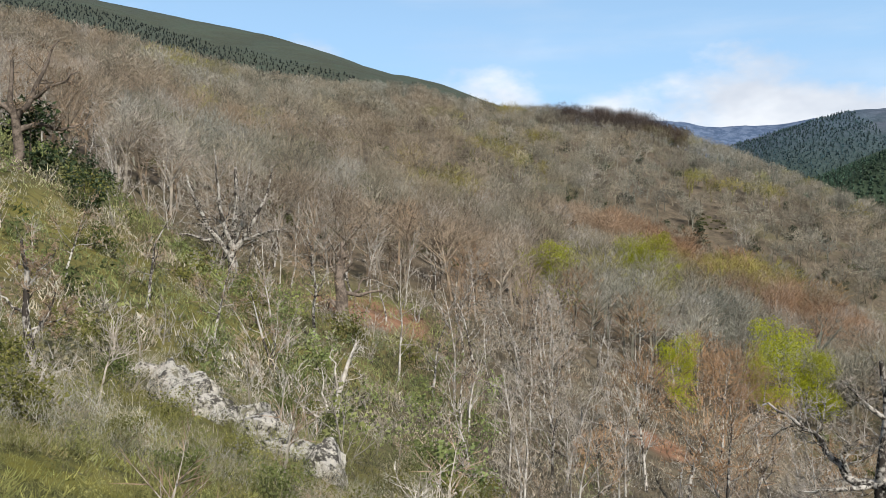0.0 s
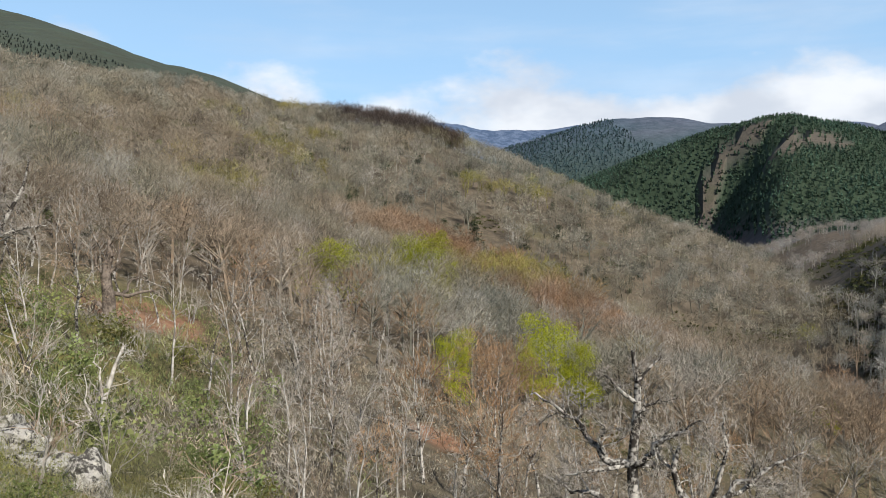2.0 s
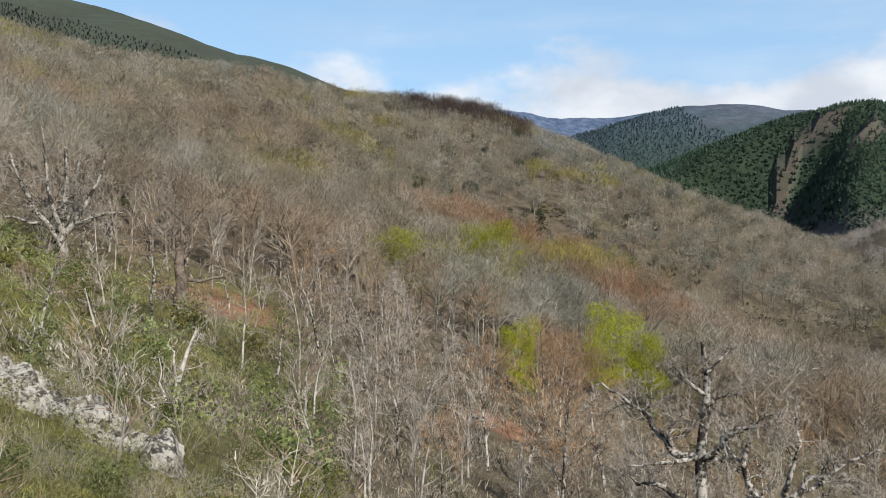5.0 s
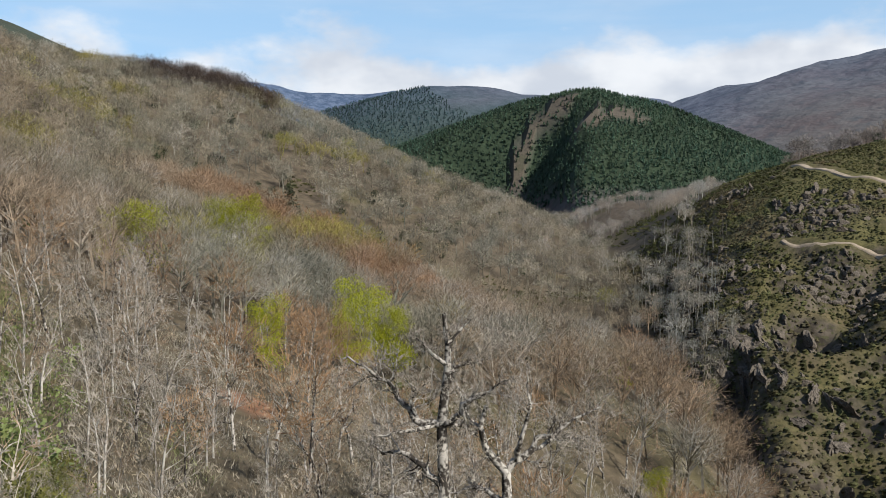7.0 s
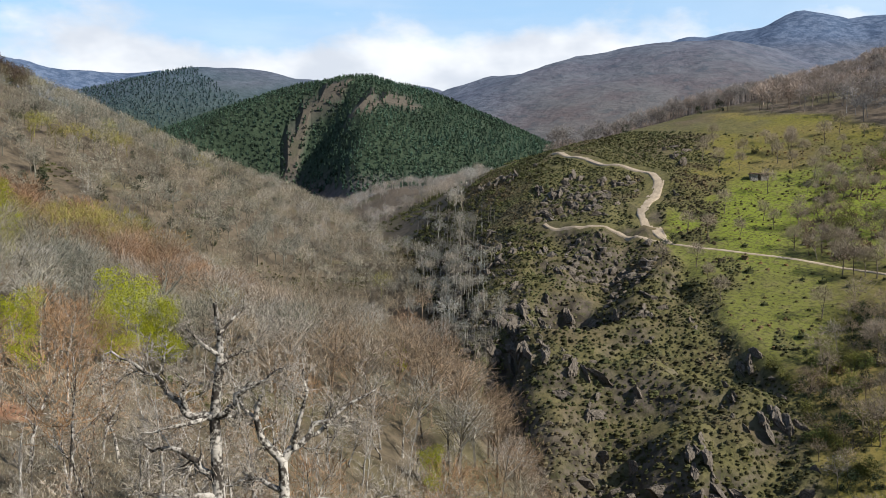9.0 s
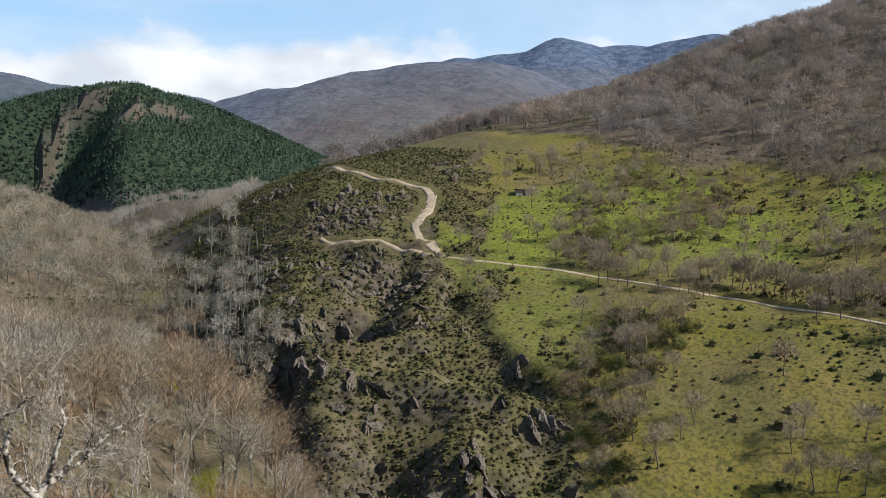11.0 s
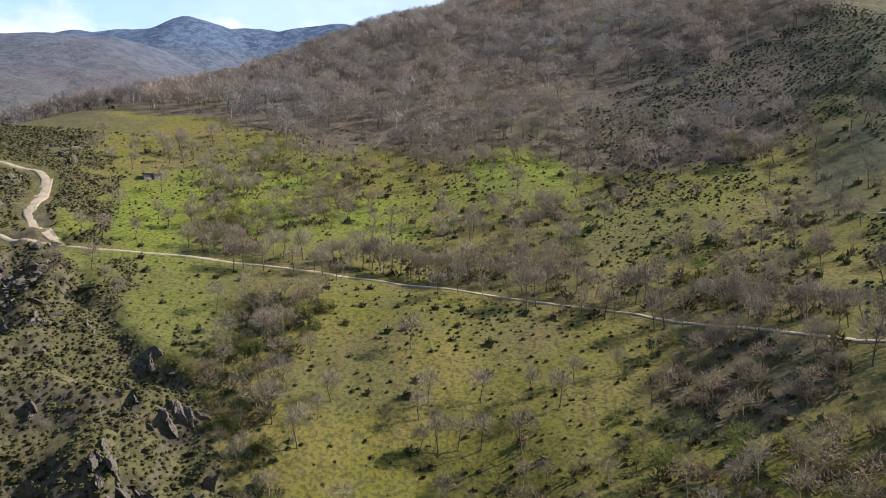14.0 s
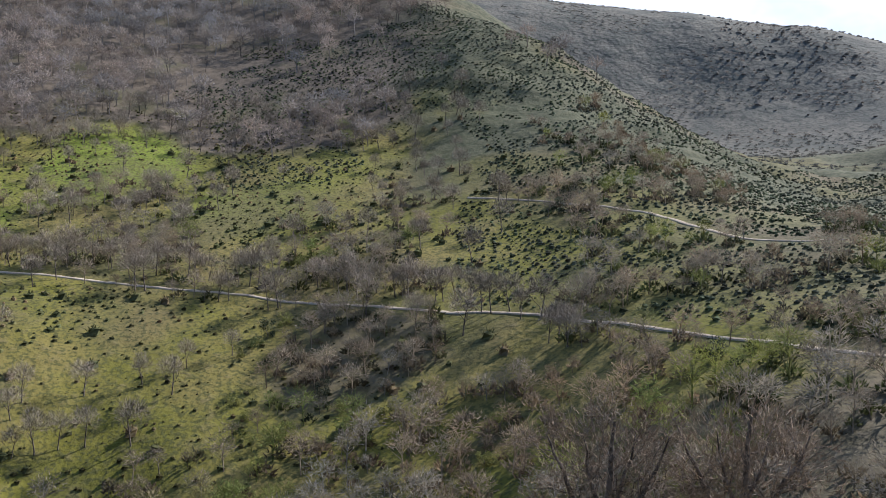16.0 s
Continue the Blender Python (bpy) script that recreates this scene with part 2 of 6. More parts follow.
LINES["mid_slope"] = ((-85, 85, 23.3), (-51, 109, 17.9), (-27, 117, 10.5), (0, 120, 2.1), (25, 117, -6.3), (47, 105, -14.1))
LINES["hollow"] = ((-25, 54, 5.9), (-21, 61, 2.5), (-16, 68, -1.5), (-8, 66, -4.0), (5, 65, -8.6), (16, 63, -12.6), (24, 60, -16.2), (32, 51, -21.8), (39, 43, -30.8))
LINES["bank"] = ((-22, 13, 0.9), (-11, 24, -2.7), (-6, 23, -4.0), (-3, 24, -5.1), (1, 23, -6.6), (5, 25, -10.5), (14, 29, -13.3), (19, 23, -15.3), (26, 15, -17.3), (30, 3, -17.3), (32, -13, -17.3), (23, -23, -14.2), (8, -29, -4.2))
LINES["stream"] = ((37, -65, -27.3), (55, -46, -29.5), (71, -33, -34.0), (91, -16, -43.0), (100, 18, -58.9), (95, 51, -59.9), (96, 80, -58.3), (104, 108, -50.2), (135, 167, -36.4), (196, 265, -20.5), (268, 398, -10.0), (349, 537, -2.2))
LINES["spur_foot"] = ((124, 137, -34.6), (115, 119, -39.6), (109, 103, -40.2), (110, 83, -44.8), (125, 74, -40.2), (129, 55, -41.5), (132, 14, -41.9), (115, -25, -38.5), (85, -45, -28.5), (67, -54, -24.5))
LINES["spur_face"] = ((155, 163, -18.9), (155, 134, -22.3), (156, 117, -22.6), (147, 89, -28.8), (157, 70, -28.2), (167, 42, -26.6), (155, 5, -31.5))
LINES["track_line"] = ((188, 177, -4.5), (196, 138, -8.8), (201, 94, -13.6), (201, 52, -17.8), (186, 4, -21.5), (166, -26, -22.1), (125, -58, -20.6), (91, -72, -19.0), (56, -97, -9.8))
LINES["spur_top"] = ((229, 258, 6.0), (240, 234, 17.0), (249, 224, 21.1), (233, 172, 11.1), (250, 148, 11.1), (289, 231, 30.4), (361, 234, 46.7))
LINES["pasture_top"] = ((299, 139, 24.8), (309, 83, 21.3), (310, 11, 17.9), (281, -49, 12.9), (228, -57, -1.6), (178, -91, -6.3), (139, -108, -8.3), (85, -147, 5.9))
LINES["east_crest"] = ((481, 245, 70.1), (569, 219, 99.9), (634, 182, 128.3), (680, 120, 159.3), (700, 0, 194.1), (596, -73, 151.8), (471, -92, 104.7), (435, -116, 85.0), (397, -137, 63.5), (337, -164, 26.2), (268, -174, 1.1), (214, -180, -7.3))
LINES["east_far_side"] = ((398, 334, 29.1), (658, 380, 59.8), (821, 220, 111.9), (590, -192, 48.8), (494, -263, 21.5), (378, -296, 8.4), (270, -322, 29.4))
LINES["valley_side"] = ((169, 200, -23.0), (195, 228, -11.5), (249, 313, -3.0), (308, 355, 9.8), (357, 482, 12.6))
LINES["brow"] = ((-5, 6, -1.4), (-3, 8, -2.6), (0, 9, -3.5), (5, 9, -4.9), (8, 5, -5.2), (9, 1, -5.2), (8, -3, -5.2), (6, -6, -4.8))
LINES["behind"] = ((-20, -35, 5.6), (-38, -14, 7.1), (0, -60, 4.2), (-192, -161, 53.1), (-200, 0, 46.2), (65, -241, 30.7), (-239, -658, 148.8), (-606, -350, 148.8), (239, -658, 110.9), (-676, 181, 136.1), (495, -495, 73.6))

# crests of the mountains round about, with the fall of their flanks
CRESTS = {}
CRESTS["west_pine_hill"] = (((-1061, 1061, 387), (-606, 1427, 421), (-301, 1418, 358), (-71, 1348, 279), (57, 1299, 229), (196, 1235, 153)), 0.4)
CRESTS["pine_cone_hill"] = (((508, 1142, 100), (554, 1042, 134), (594, 950, 151), (631, 901, 160), (667, 875, 150), (709, 815, 113), (755, 729, 67)), 0.48)
CRESTS["north_moor"] = (((595, 2222, 241), (718, 1973, 257), (845, 1813, 292), (979, 1744, 287), (1086, 1738, 280), (1293, 1655, 220)), 0.4)
CRESTS["far_range"] = (((501, 3565, 544), (847, 3396, 516), (966, 3260, 459), (1254, 3268, 485), (1750, 3031, 473), (2203, 2720, 466)), 0.4)
CRESTS["heather_moor"] = (((1719, 1950, 319), (1746, 1789, 360), (1828, 1555, 401), (1925, 1348, 414), (2057, 1236, 393), (2101, 935, 270)), 0.38)
CRESTS["high_peaks"] = (((2717, 2362, 589), (2832, 2057, 629), (2914, 1751, 648), (2906, 1564, 671), (3016, 1458, 645), (3055, 1247, 641), (3082, 1031, 655), (3105, 774, 575)), 0.5)
CRESTS["east_moor"] = (((995, -105, 226), (963, -271, 214), (923, -329, 199), (859, -428, 183), (780, -507, 160), (709, -554, 120), (546, -651, 104)), 0.4)
CRESTS["south_ring"] = (((616, -1691, 285), (-616, -1691, 317), (-1472, -850, 392), (-1576, 278, 398)), 0.4)


def warped(x, y):
    r = np.hypot(x, y)
    k = np.log1p(r / 15.0) / np.maximum(r, 1e-6)
    return np.stack([x * k, y * k], -1)


spots = np.array([p for line in LINES.values() for p in line], float)
ring = [(4 * math.sin(a), 4 * math.cos(a), -1.75) for a in np.linspace(0, 2 * math.pi, 9)[:-1]]
spots = np.vstack([spots, ring])
knots = warped(spots[:, 0], spots[:, 1])
grade = (spots[:, 2] + 1.6) / np.hypot(spots[:, 0], spots[:, 1])


def kernel(d):
    return np.sqrt(d * d + 0.02)


count = len(knots)
system = np.zeros((count + 3, count + 3))
system[:count, :count] = kernel(np.linalg.norm(knots[:, None] - knots[None], axis=2)) - 0.004 * np.eye(count)
system[:count, count:] = np.hstack([np.ones((count, 1)), knots])
system[count:, :count] = system[:count, count:].T
weights = np.linalg.solve(system, np.concatenate([grade, np.zeros(3)]))


def valley(x, y):
    """Height of the valley's own slopes, smooth between its lines."""
    p = warped(x, y).reshape(-1, 2)
    out = np.zeros(len(p))
    for s in range(0, len(p), 20000):
        q = p[s:s + 20000]
        out[s:s + 20000] = kernel(np.linalg.norm(q[:, None] - knots[None], axis=2)) @ weights[:count] + weights[count] + q @ weights[count + 1:]
    return (out * np.hypot(x, y).reshape(-1) - 1.6).reshape(np.shape(x))


def mountain(x, y, line, fall):
    """Height under a crest line, whose flanks fall off on both sides."""
    best = np.full(np.shape(x), -400.0)
    for (ax, ay, az), (bx, by, bz) in zip(line[:-1], line[1:]):
        dx, dy = bx - ax, by - ay
        s = np.clip(((x - ax) * dx + (y - ay) * dy) / (dx * dx + dy * dy), 0, 1)
        d = np.hypot(x - ax - s * dx, y - ay - s * dy)
        best = np.maximum(best, az + s * (bz - az) - fall * (np.sqrt(d * d + 900) - 30))
    return best


def stream_bearing(r):
    return np.interp(r, [70, 92, 108, 125, 150, 210, 330, 480, 640, 900], [132, 101, 64, 50, 44.5, 40.2, 37.2, 34.2, 33, 33])


def sides(x, y):
    """Bearing, distance, how far east of the stream, and how much on the rocky spur a place lies."""
    b, r = np.degrees(np.arctan2(x, y)), np.hypot(x, y)
    east = step(b - stream_bearing(r), -0.8, 0.8) * step(r, 68, 74) * (b < 170)
    edge = np.interp(r, [128, 150, 172, 190, 215, 240, 300, 420], [66, 62.5, 60.5, 57.6, 55.2, 53.8, 55.5, 58]) + 1.3 * fbm(x, y, 18, 3, 31)
    spur = east * step(edge - b, -0.7, 0.7) * step(r, 450, 400)
    return b, r, east, spur


def spur_fringe(x, y):
    """Patches of heath that reach from the spur into the pasture."""
    a = math.radians(3.2)
    turned = sides(x * math.cos(a) - y * math.sin(a), x * math.sin(a) + y * math.cos(a))[3]
    return turned * step(fbm(x, y, 17, 4, 33), -0.02, 0.12)


def ravine(x, y):
    """Depth of the wide gully beside a steep spur on the flank of the pine-clad cone hill."""
    along = -0.525 * (x - 606) - 0.85 * (y - 884)
    across = -0.85 * (x - 606) + 0.525 * (y - 884) + 16 * fbm(x, y, 60, 3, 129)
    return 78 * step(along, -5, 130) * step(along, 330, 230) * np.clip(across / 56.0, 0, 1) * step(across, 280, 120)


def land(x, y):
    b, r, east, spur = sides(x, y)
    z = valley(x, y)
    swell = step(r, 25, 120)
    z = z + swell * (1.1 * fbm(x, y, 38, 4, 3) + 2.0 * step(r, 150, 400) * fbm(x, y, 90, 4, 5)) + 0.25 * step(r, 3, 20) * fbm(x, y, 5, 3, 8)
    ridged = 1 - np.abs(fbm(x * 1.0 + 0.5 * y, y - 0.4 * x, 24, 5, 11)) * 3.2
    z = z + spur * step(b, 42, 46) * (1 - 0.75 * step(r, 235, 300)) * (3.3 * ridged - 1.8)
    craggy = step(fbm(x, y, 46, 3, 16), -0.25, 0.2) * step(b, 43, 46)
    z = z + spur * craggy * step(r, 290, 240) * (2.1 - 7.0 * np.abs(fbm(x + 0.4 * y, y, 11, 3, 17)))
    brink = 45.0 + 1.6 * fbm(x, y, 22, 3, 14) + 0.02 * (r - 180)
    z = z - spur * 12.0 * step(brink - b, -0.35, 0.45) * step(b, 42.4, 44.2) * step(r, 138, 150) * step(r, 196, 180)
    hollow = 49.4 + 1.2 * fbm(x, y, 16, 3, 15)
    z = z - spur * 8.5 * step(hollow - b, -0.35, 0.35) * step(hollow - 2.6 - b, 0.9, -0.9) * step(r, 188, 194) * step(r, 214, 205)
    z = z + step(b, 96, 104) * step(r, 260, 330) * step(r, 640, 560) * 5.0 * (1 - np.abs(fbm(x, y, 60, 5, 13)) * 3)
    inner = 1 - step(r, 640, 900)
    far = np.full(np.shape(x), -60.0)
    for line, fall in CRESTS.values():
        h = mountain(x, y, line, fall)
        far = np.maximum(far, h)
    rough = 14 * fbm(x, y, 330, 6, 21) + 10 * (1 - 2.5 * np.abs(fbm(x, y, 420, 5, 22)))
    far = far + step(r, 800, 1300) * rough * (0.7 + 1.3 * step(r, 1500, 2600)) * np.where(np.hypot(x - 650, y - 900) < 480, 0.5, 1.0)
    far = far - ravine(x, y)
    return np.where(inner > 0, inner * z + (1 - inner) * np.maximum(far, -60), far)


BEARINGS = np.concatenate([np.arange(-180, -46, 3.0), np.arange(-46, 142, 0.48), np.arange(142, 179.5, 3.0), [180.0]])
REACHES = np.concatenate([[0.02, 0.3], np.arange(0.6, 20, 0.6), np.arange(20, 100, 1.4), np.arange(100, 350, 2.2), np.arange(350, 720, 5.0), np.geomspace(720, 4850, 80)])
GX = np.sin(np.radians(BEARINGS))[:, None] * REACHES[None]
GY = np.cos(np.radians(BEARINGS))[:, None] * REACHES[None]
GZ = land(GX, GY)
GZ[-1] = GZ[0]


def ground_z(x, y):
    """Height of the ground sheet."""
    x, y = np.asarray(x, float), np.asarray(y, float)
    b, r = np.degrees(np.arctan2(x, y)), np.hypot(x, y)
    i = np.clip(np.searchsorted(BEARINGS, b) - 1, 0, len(BEARINGS) - 2)
    j = np.clip(np.searchsorted(REACHES, r) - 1, 0, len(REACHES) - 2)
    u = (b - BEARINGS[i]) / (BEARINGS[i + 1] - BEARINGS[i])
    v = np.clip((r - REACHES[j]) / (REACHES[j + 1] - REACHES[j]), 0, 1)
    return (GZ[i, j] * (1 - u) + GZ[i + 1, j] * u) * (1 - v) + (GZ[i, j + 1] * (1 - u) + GZ[i + 1, j + 1] * u) * v


def fast_mesh(name, verts, faces, mat, tint=None, smooth=False):
    """A mesh of triangles or quads straight from arrays."""
    verts, faces = np.asarray(verts, np.float32), np.asarray(faces, np.int32)
    me = bpy.data.meshes.new(name)
    k = faces.shape[1]
    me.vertices.add(len(verts)), me.loops.add(faces.size), me.polygons.add(len(faces))
    me.vertices.foreach_set("co", verts.ravel())
    me.loops.foreach_set("vertex_index", faces.ravel())
    me.polygons.foreach_set("loop_start", np.arange(0, faces.size, k, dtype=np.int32))
    me.polygons.foreach_set("use_smooth", np.full(len(faces), smooth))
    me.update(calc_edges=True)
    me.materials.append(mat)
    if tint is not None:
        colours(me, "tint", tint)
    return me


def colours(me, name, values):
    layer = me.attributes.new(name, "FLOAT_COLOR", "POINT")
    layer.data.foreach_set("color", np.hstack([values, np.ones((len(values), 1))]).astype(np.float32).ravel())


def clearings(x, y):
    """Felled strips and patches in the pines of the cone hill."""
    along = np.clip(((x - 590) * -85 + (y - 885) * -30) / (85 * 85 + 30 * 30), 0, 1)
    strip = np.hypot(x - 590 + 85 * along, y - 885 + 30 * along) < 9 + 30 * fbm(x, y, 22, 4, 111)
    knob = np.hypot((x - 572) / 1.4, y - 800) < 24 + 44 * fbm(x, y, 24, 4, 116)
    return strip | knob


nb, nr = GX.shape
quads = (np.arange(nb - 1)[:, None] * nr + np.arange(nr - 1)[None]).ravel()
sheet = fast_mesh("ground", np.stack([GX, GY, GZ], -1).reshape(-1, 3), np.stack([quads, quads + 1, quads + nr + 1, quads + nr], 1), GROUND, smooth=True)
gx, gy, gz = GX.ravel(), GY.ravel(), GZ.ravel()
bear, reach, east, spur = sides(gx, gy)
wood_edge = np.interp(bear, [50, 57, 65, 75, 88, 100, 106, 130], [385, 415, 335, 325, 312, 290, 330, 330]) + 90 * fbm(gx, gy, 70, 4, 41)
pasture = east * (1 - spur) * step(wood_edge - reach, -8, 8) * np.where(reach < 165, step(bear, 131, 118), np.where(reach < 235, step(bear, 122, 108), step(bear, 112, 98))) * (0.55 + 0.45 * step(fbm(gx, gy, 45, 4, 42), -0.35, 0.15))
pasture *= 1 - 0.8 * spur_fringe(gx, gy)
pasture *= 1 - 0.6 * step(reach, 320, 220) * step(fbm(gx, gy, 26, 3, 44), 0.05, 0.35)
pasture = np.maximum(pasture, 0.75 * step(bear, 6, -4) * step(bear, -80, -50) * step(reach, 75, 60) * step(fbm(gx, gy, 9, 3, 48), -0.3, 0.2))
litter = (1 - east) * step(reach, 70, 95) * 0.9 + east * (1 - spur) * step(reach - wood_edge, -10, 10) * step(bear, 106, 98)
litter = np.maximum(litter, (1 - east) * step(bear, -8, 4) * step(reach, 20, 34) * 0.8)
litter = np.maximum(litter, 0.15 * step(bear, 95, 102) * step(reach, 470, 540))
lane_reach = np.interp(bear, [47, 55, 65.6, 75.6, 88.8, 99, 115, 129], [258, 240, 222, 205.5, 186, 167, 137, 116])
litter = np.maximum(litter, 0.7 * east * step(bear - 92 - 10 * fbm(gx, gy, 30, 3, 92), -2, 3) * step(lane_reach - reach, 0, 4) * step(fbm(gx, gy, 22, 3, 94), -0.3, 0.0))
steep = np.hypot(np.gradient(GZ, axis=1) / np.gradient(REACHES)[None], np.gradient(GZ, axis=0) / (np.gradient(np.radians(BEARINGS))[:, None] * REACHES[None])).ravel()
litter = np.maximum(litter, 0.9 * spur * step(bear, 44, 42))
bare = np.clip(spur * step(bear, 41.5, 44) * step(steep, 0.6, 0.95) + step(bear, 97, 104) * 0.5 * east * step(reach, 260, 340) * step(steep, 0.5, 0.8), 0, 1)
colours(sheet, "cover", np.stack([pasture, litter * (1 - bare), bare], 1))
soil = step(np.hypot((gx + 5.5) / 1.2, (gy - 71) / 1.6), 4.6, 2.8) + step(np.hypot((gx + 12.5) / 1.3, gy - 20.5), 3.0, 1.0) * 0.8 + step(np.hypot(gx - 14, gy - 60), 3, 1.5)
lush = step(bear, 53, 55) * step(bear, 100, 84) * step(reach, 215, 240) * step(reach, 322, 298) * step(fbm(gx, gy, 40, 3, 47), -0.35, 0.05) + step(bear, 54, 56) * step(bear, 66, 62) * step(reach, 170, 180) * step(reach, 240, 230) * 0.8
colours(sheet, "lush", np.repeat(np.clip(lush, 0, 1)[:, None], 3, 1))
scrub = east * step(bear, 96, 103) * step(reach, 225, 250) * step(reach, 700, 640) * step(fbm(gx, gy, 34, 4, 128), 0.25, -0.05)
fell = step(bear, 95, 99) * step(reach, 560, 680) * step(reach, 1150, 1050)
colours(sheet, "fell", np.repeat(fell[:, None], 3, 1))
colours(sheet, "scrub", np.repeat(np.clip(0.9 * scrub, 0, 1)[:, None], 3, 1))
colours(sheet, "soil", np.repeat(np.clip(soil + 0.9 * (soil > 0.05) * fbm(gx, gy, 2.5, 3, 46), 0, 1)[:, None], 3, 1))
# moor colour by distance; the eastern share also stands in for haze
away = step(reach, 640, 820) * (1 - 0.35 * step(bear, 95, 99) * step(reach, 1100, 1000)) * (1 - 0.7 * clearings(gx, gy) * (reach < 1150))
cone_hill = step(np.hypot(gx - 650, gy - 900), 420, 330) * step(gz, 15, 35) * (1 - 0.6 * clearings(gx, gy))
north_flank = step(bear, 13, 15) * step(bear, 40, 36) * step(reach, 1250, 1350) * step(reach, 2080, 2000) * step(270 + 60 * fbm(gx, gy, 200, 3, 114) - gz, -25, 25)
left_hill = 0.75 * step(bear, 12, 7) * step(bear, -60, -50) * step(reach, 700, 800)
# share of painted haze blue on the peaks and far ranges
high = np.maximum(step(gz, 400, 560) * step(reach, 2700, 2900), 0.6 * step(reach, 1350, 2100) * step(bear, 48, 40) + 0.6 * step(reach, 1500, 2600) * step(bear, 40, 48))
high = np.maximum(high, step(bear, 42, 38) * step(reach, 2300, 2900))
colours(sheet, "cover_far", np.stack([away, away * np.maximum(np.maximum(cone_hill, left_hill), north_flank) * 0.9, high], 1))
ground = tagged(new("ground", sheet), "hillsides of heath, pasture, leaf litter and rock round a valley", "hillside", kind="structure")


# ---- building blocks of plants ----
class Build:
    """Gathers triangles."""

    def __init__(self):
        self.v, self.f = [], []

    def tube(self, pts, radii, n):
        """A tapered limb along the points; it closes to a tip where its last radius is 0."""
        base = len(self.v)
        for k, (p, r) in enumerate(zip(pts, radii)):
            a = Vector(pts[min(k + 1, len(pts) - 1)]) - Vector(pts[max(k - 1, 0)])
            a = a.normalized() if a.length > 1e-6 else Vector((0, 0, 1))
            s = a.cross(Vector((0.31, 0.83, 0.46))).normalized()
            t = a.cross(s)
            for q in range(n):
                w = 2 * math.pi * q / n
                self.v.append(tuple(Vector(p) + (s * math.cos(w) + t * math.sin(w)) * r))
        for k in range(len(pts) - 1):
            for q in range(n):
                a, b = base + k * n + q, base + k * n + (q + 1) % n
                self.f += [(a, b, b + n), (a, b + n, a + n)]

    def sliver(self, p, d, length, width, rng, face=None):
        """One thin twig or blade, turned to face outwards where that way is given."""
        s = d.cross(face if face else Vector((rng.uniform(-1, 1), rng.uniform(-1, 1), rng.uniform(-1, 1))))
        s = (s.normalized() if s.length > 1e-5 else Vector((1, 0, 0))) * (width / 2)
        k = len(self.v)
        self.v += [tuple(p - s), tuple(p + s), tuple(p + d * length)]
        self.f.append((k, k + 1, k + 2))

    def leaf(self, p, size, rng):
        d = Vector((rng.gauss(0, 1), rng.gauss(0, 1), rng.gauss(0, 0.7))).normalized()
        self.sliver(p, d, size, size * 0.9, rng)

    def arrays(self):
        return np.array(self.v, np.float32).reshape(-1, 3), np.array(self.f, np.int32).reshape(-1, 3)


def wander(rng, p, d, length, segs, gnarl, lift):
    """Points of a limb that bends as it grows."""
    pts, p, d = [Vector(p)], Vector(p), Vector(d).normalized()
    for _ in range(segs):
        d = (d + Vector((rng.gauss(0, gnarl), rng.gauss(0, gnarl), rng.gauss(0, gnarl) + lift))).normalized()
        p = p + d * (length / segs)
        pts.append(p.copy())
    return pts


def branches(rng, wood, twigs, pts, r0, length, levels, gnarl, lift):
    """Side shoots along a limb, level after level, ending in twigs."""
    if not levels:
        return
    n, (lo, hi), ratio, segs, sides, start, twig_width = levels[0]
    for _ in range(n):
        f = rng.uniform(start, 1.0)
        k = min(int(f * (len(pts) - 1)), len(pts) - 2)
        along = f * (len(pts) - 1) - k
        p = pts[k].lerp(pts[k + 1], along)
        d = (pts[k + 1] - pts[k]).normalized()
        side = d.cross(Vector((rng.gauss(0, 1), rng.gauss(0, 1), rng.gauss(0, 1))))
        side = side.normalized() if side.length > 1e-5 else Vector((1, 0, 0))
        a = radians(rng.uniform(lo, hi))
        way = d * math.cos(a) + side * math.sin(a)
        size = length * ratio * rng.uniform(0.6, 1.25) * (1.15 - 0.55 * f)
        if twig_width:
            twigs.sliver(p, (way + Vector((0, 0, 0.25))).normalized(), size, twig_width * rng.uniform(0.7, 1.3), rng)
            if len(levels) > 1:
                branches(rng, wood, twigs, [p, p + way * size], 0, size, levels[1:], gnarl, lift)
            continue
        r = max(r0 * (1 - 0.75 * f) * 0.55, 0.008)
        line = wander(rng, p, way, size, segs, gnarl, lift)
        wood.tube(line, [r * (1 - 0.85 * q / segs) for q in range(segs + 1)], sides)
        branches(rng, wood, twigs, line, r, size, levels[1:], gnarl, lift)


def tree_shape(seed, height, girth, bole, levels, gnarl=0.12, lift=0.06, sides=6, stems=1, lean=0.05):
    """A leafless tree: its wood, and its twigs."""
    rng = random.Random(seed)
    wood, twigs = Build(), Build()
    for s in range(stems):
        spread = 0.0 if stems == 1 else 0.35
        d = Vector((rng.gauss(0, lean + spread), rng.gauss(0, lean + spread), 1))
        tall = height * (rng.uniform(0.75, 1.0) if s else 1.0) * 0.9
        segs = 3 if sides == 3 else 6
        pts = wander(rng, (rng.uniform(-0.1, 0.1) * stems, rng.uniform(-0.1, 0.1) * stems, -0.5), d, tall + 0.5, segs, gnarl * 0.6, 0.05)
        r = girth / (stems ** 0.5)
        wood.tube(pts, [r * (1.25 if q == 0 else 1.0) * (1 - 0.88 * (q / segs) ** 1.2) for q in range(segs + 1)], sides)
        k = [(levels[0][0] // stems + (0 if stems == 1 else 1), *levels[0][1:5], bole, levels[0][6])] + list(levels[1:])
        branches(rng, wood, twigs, pts, r, height, k, gnarl, lift)
    return wood.arrays(), twigs.arrays()


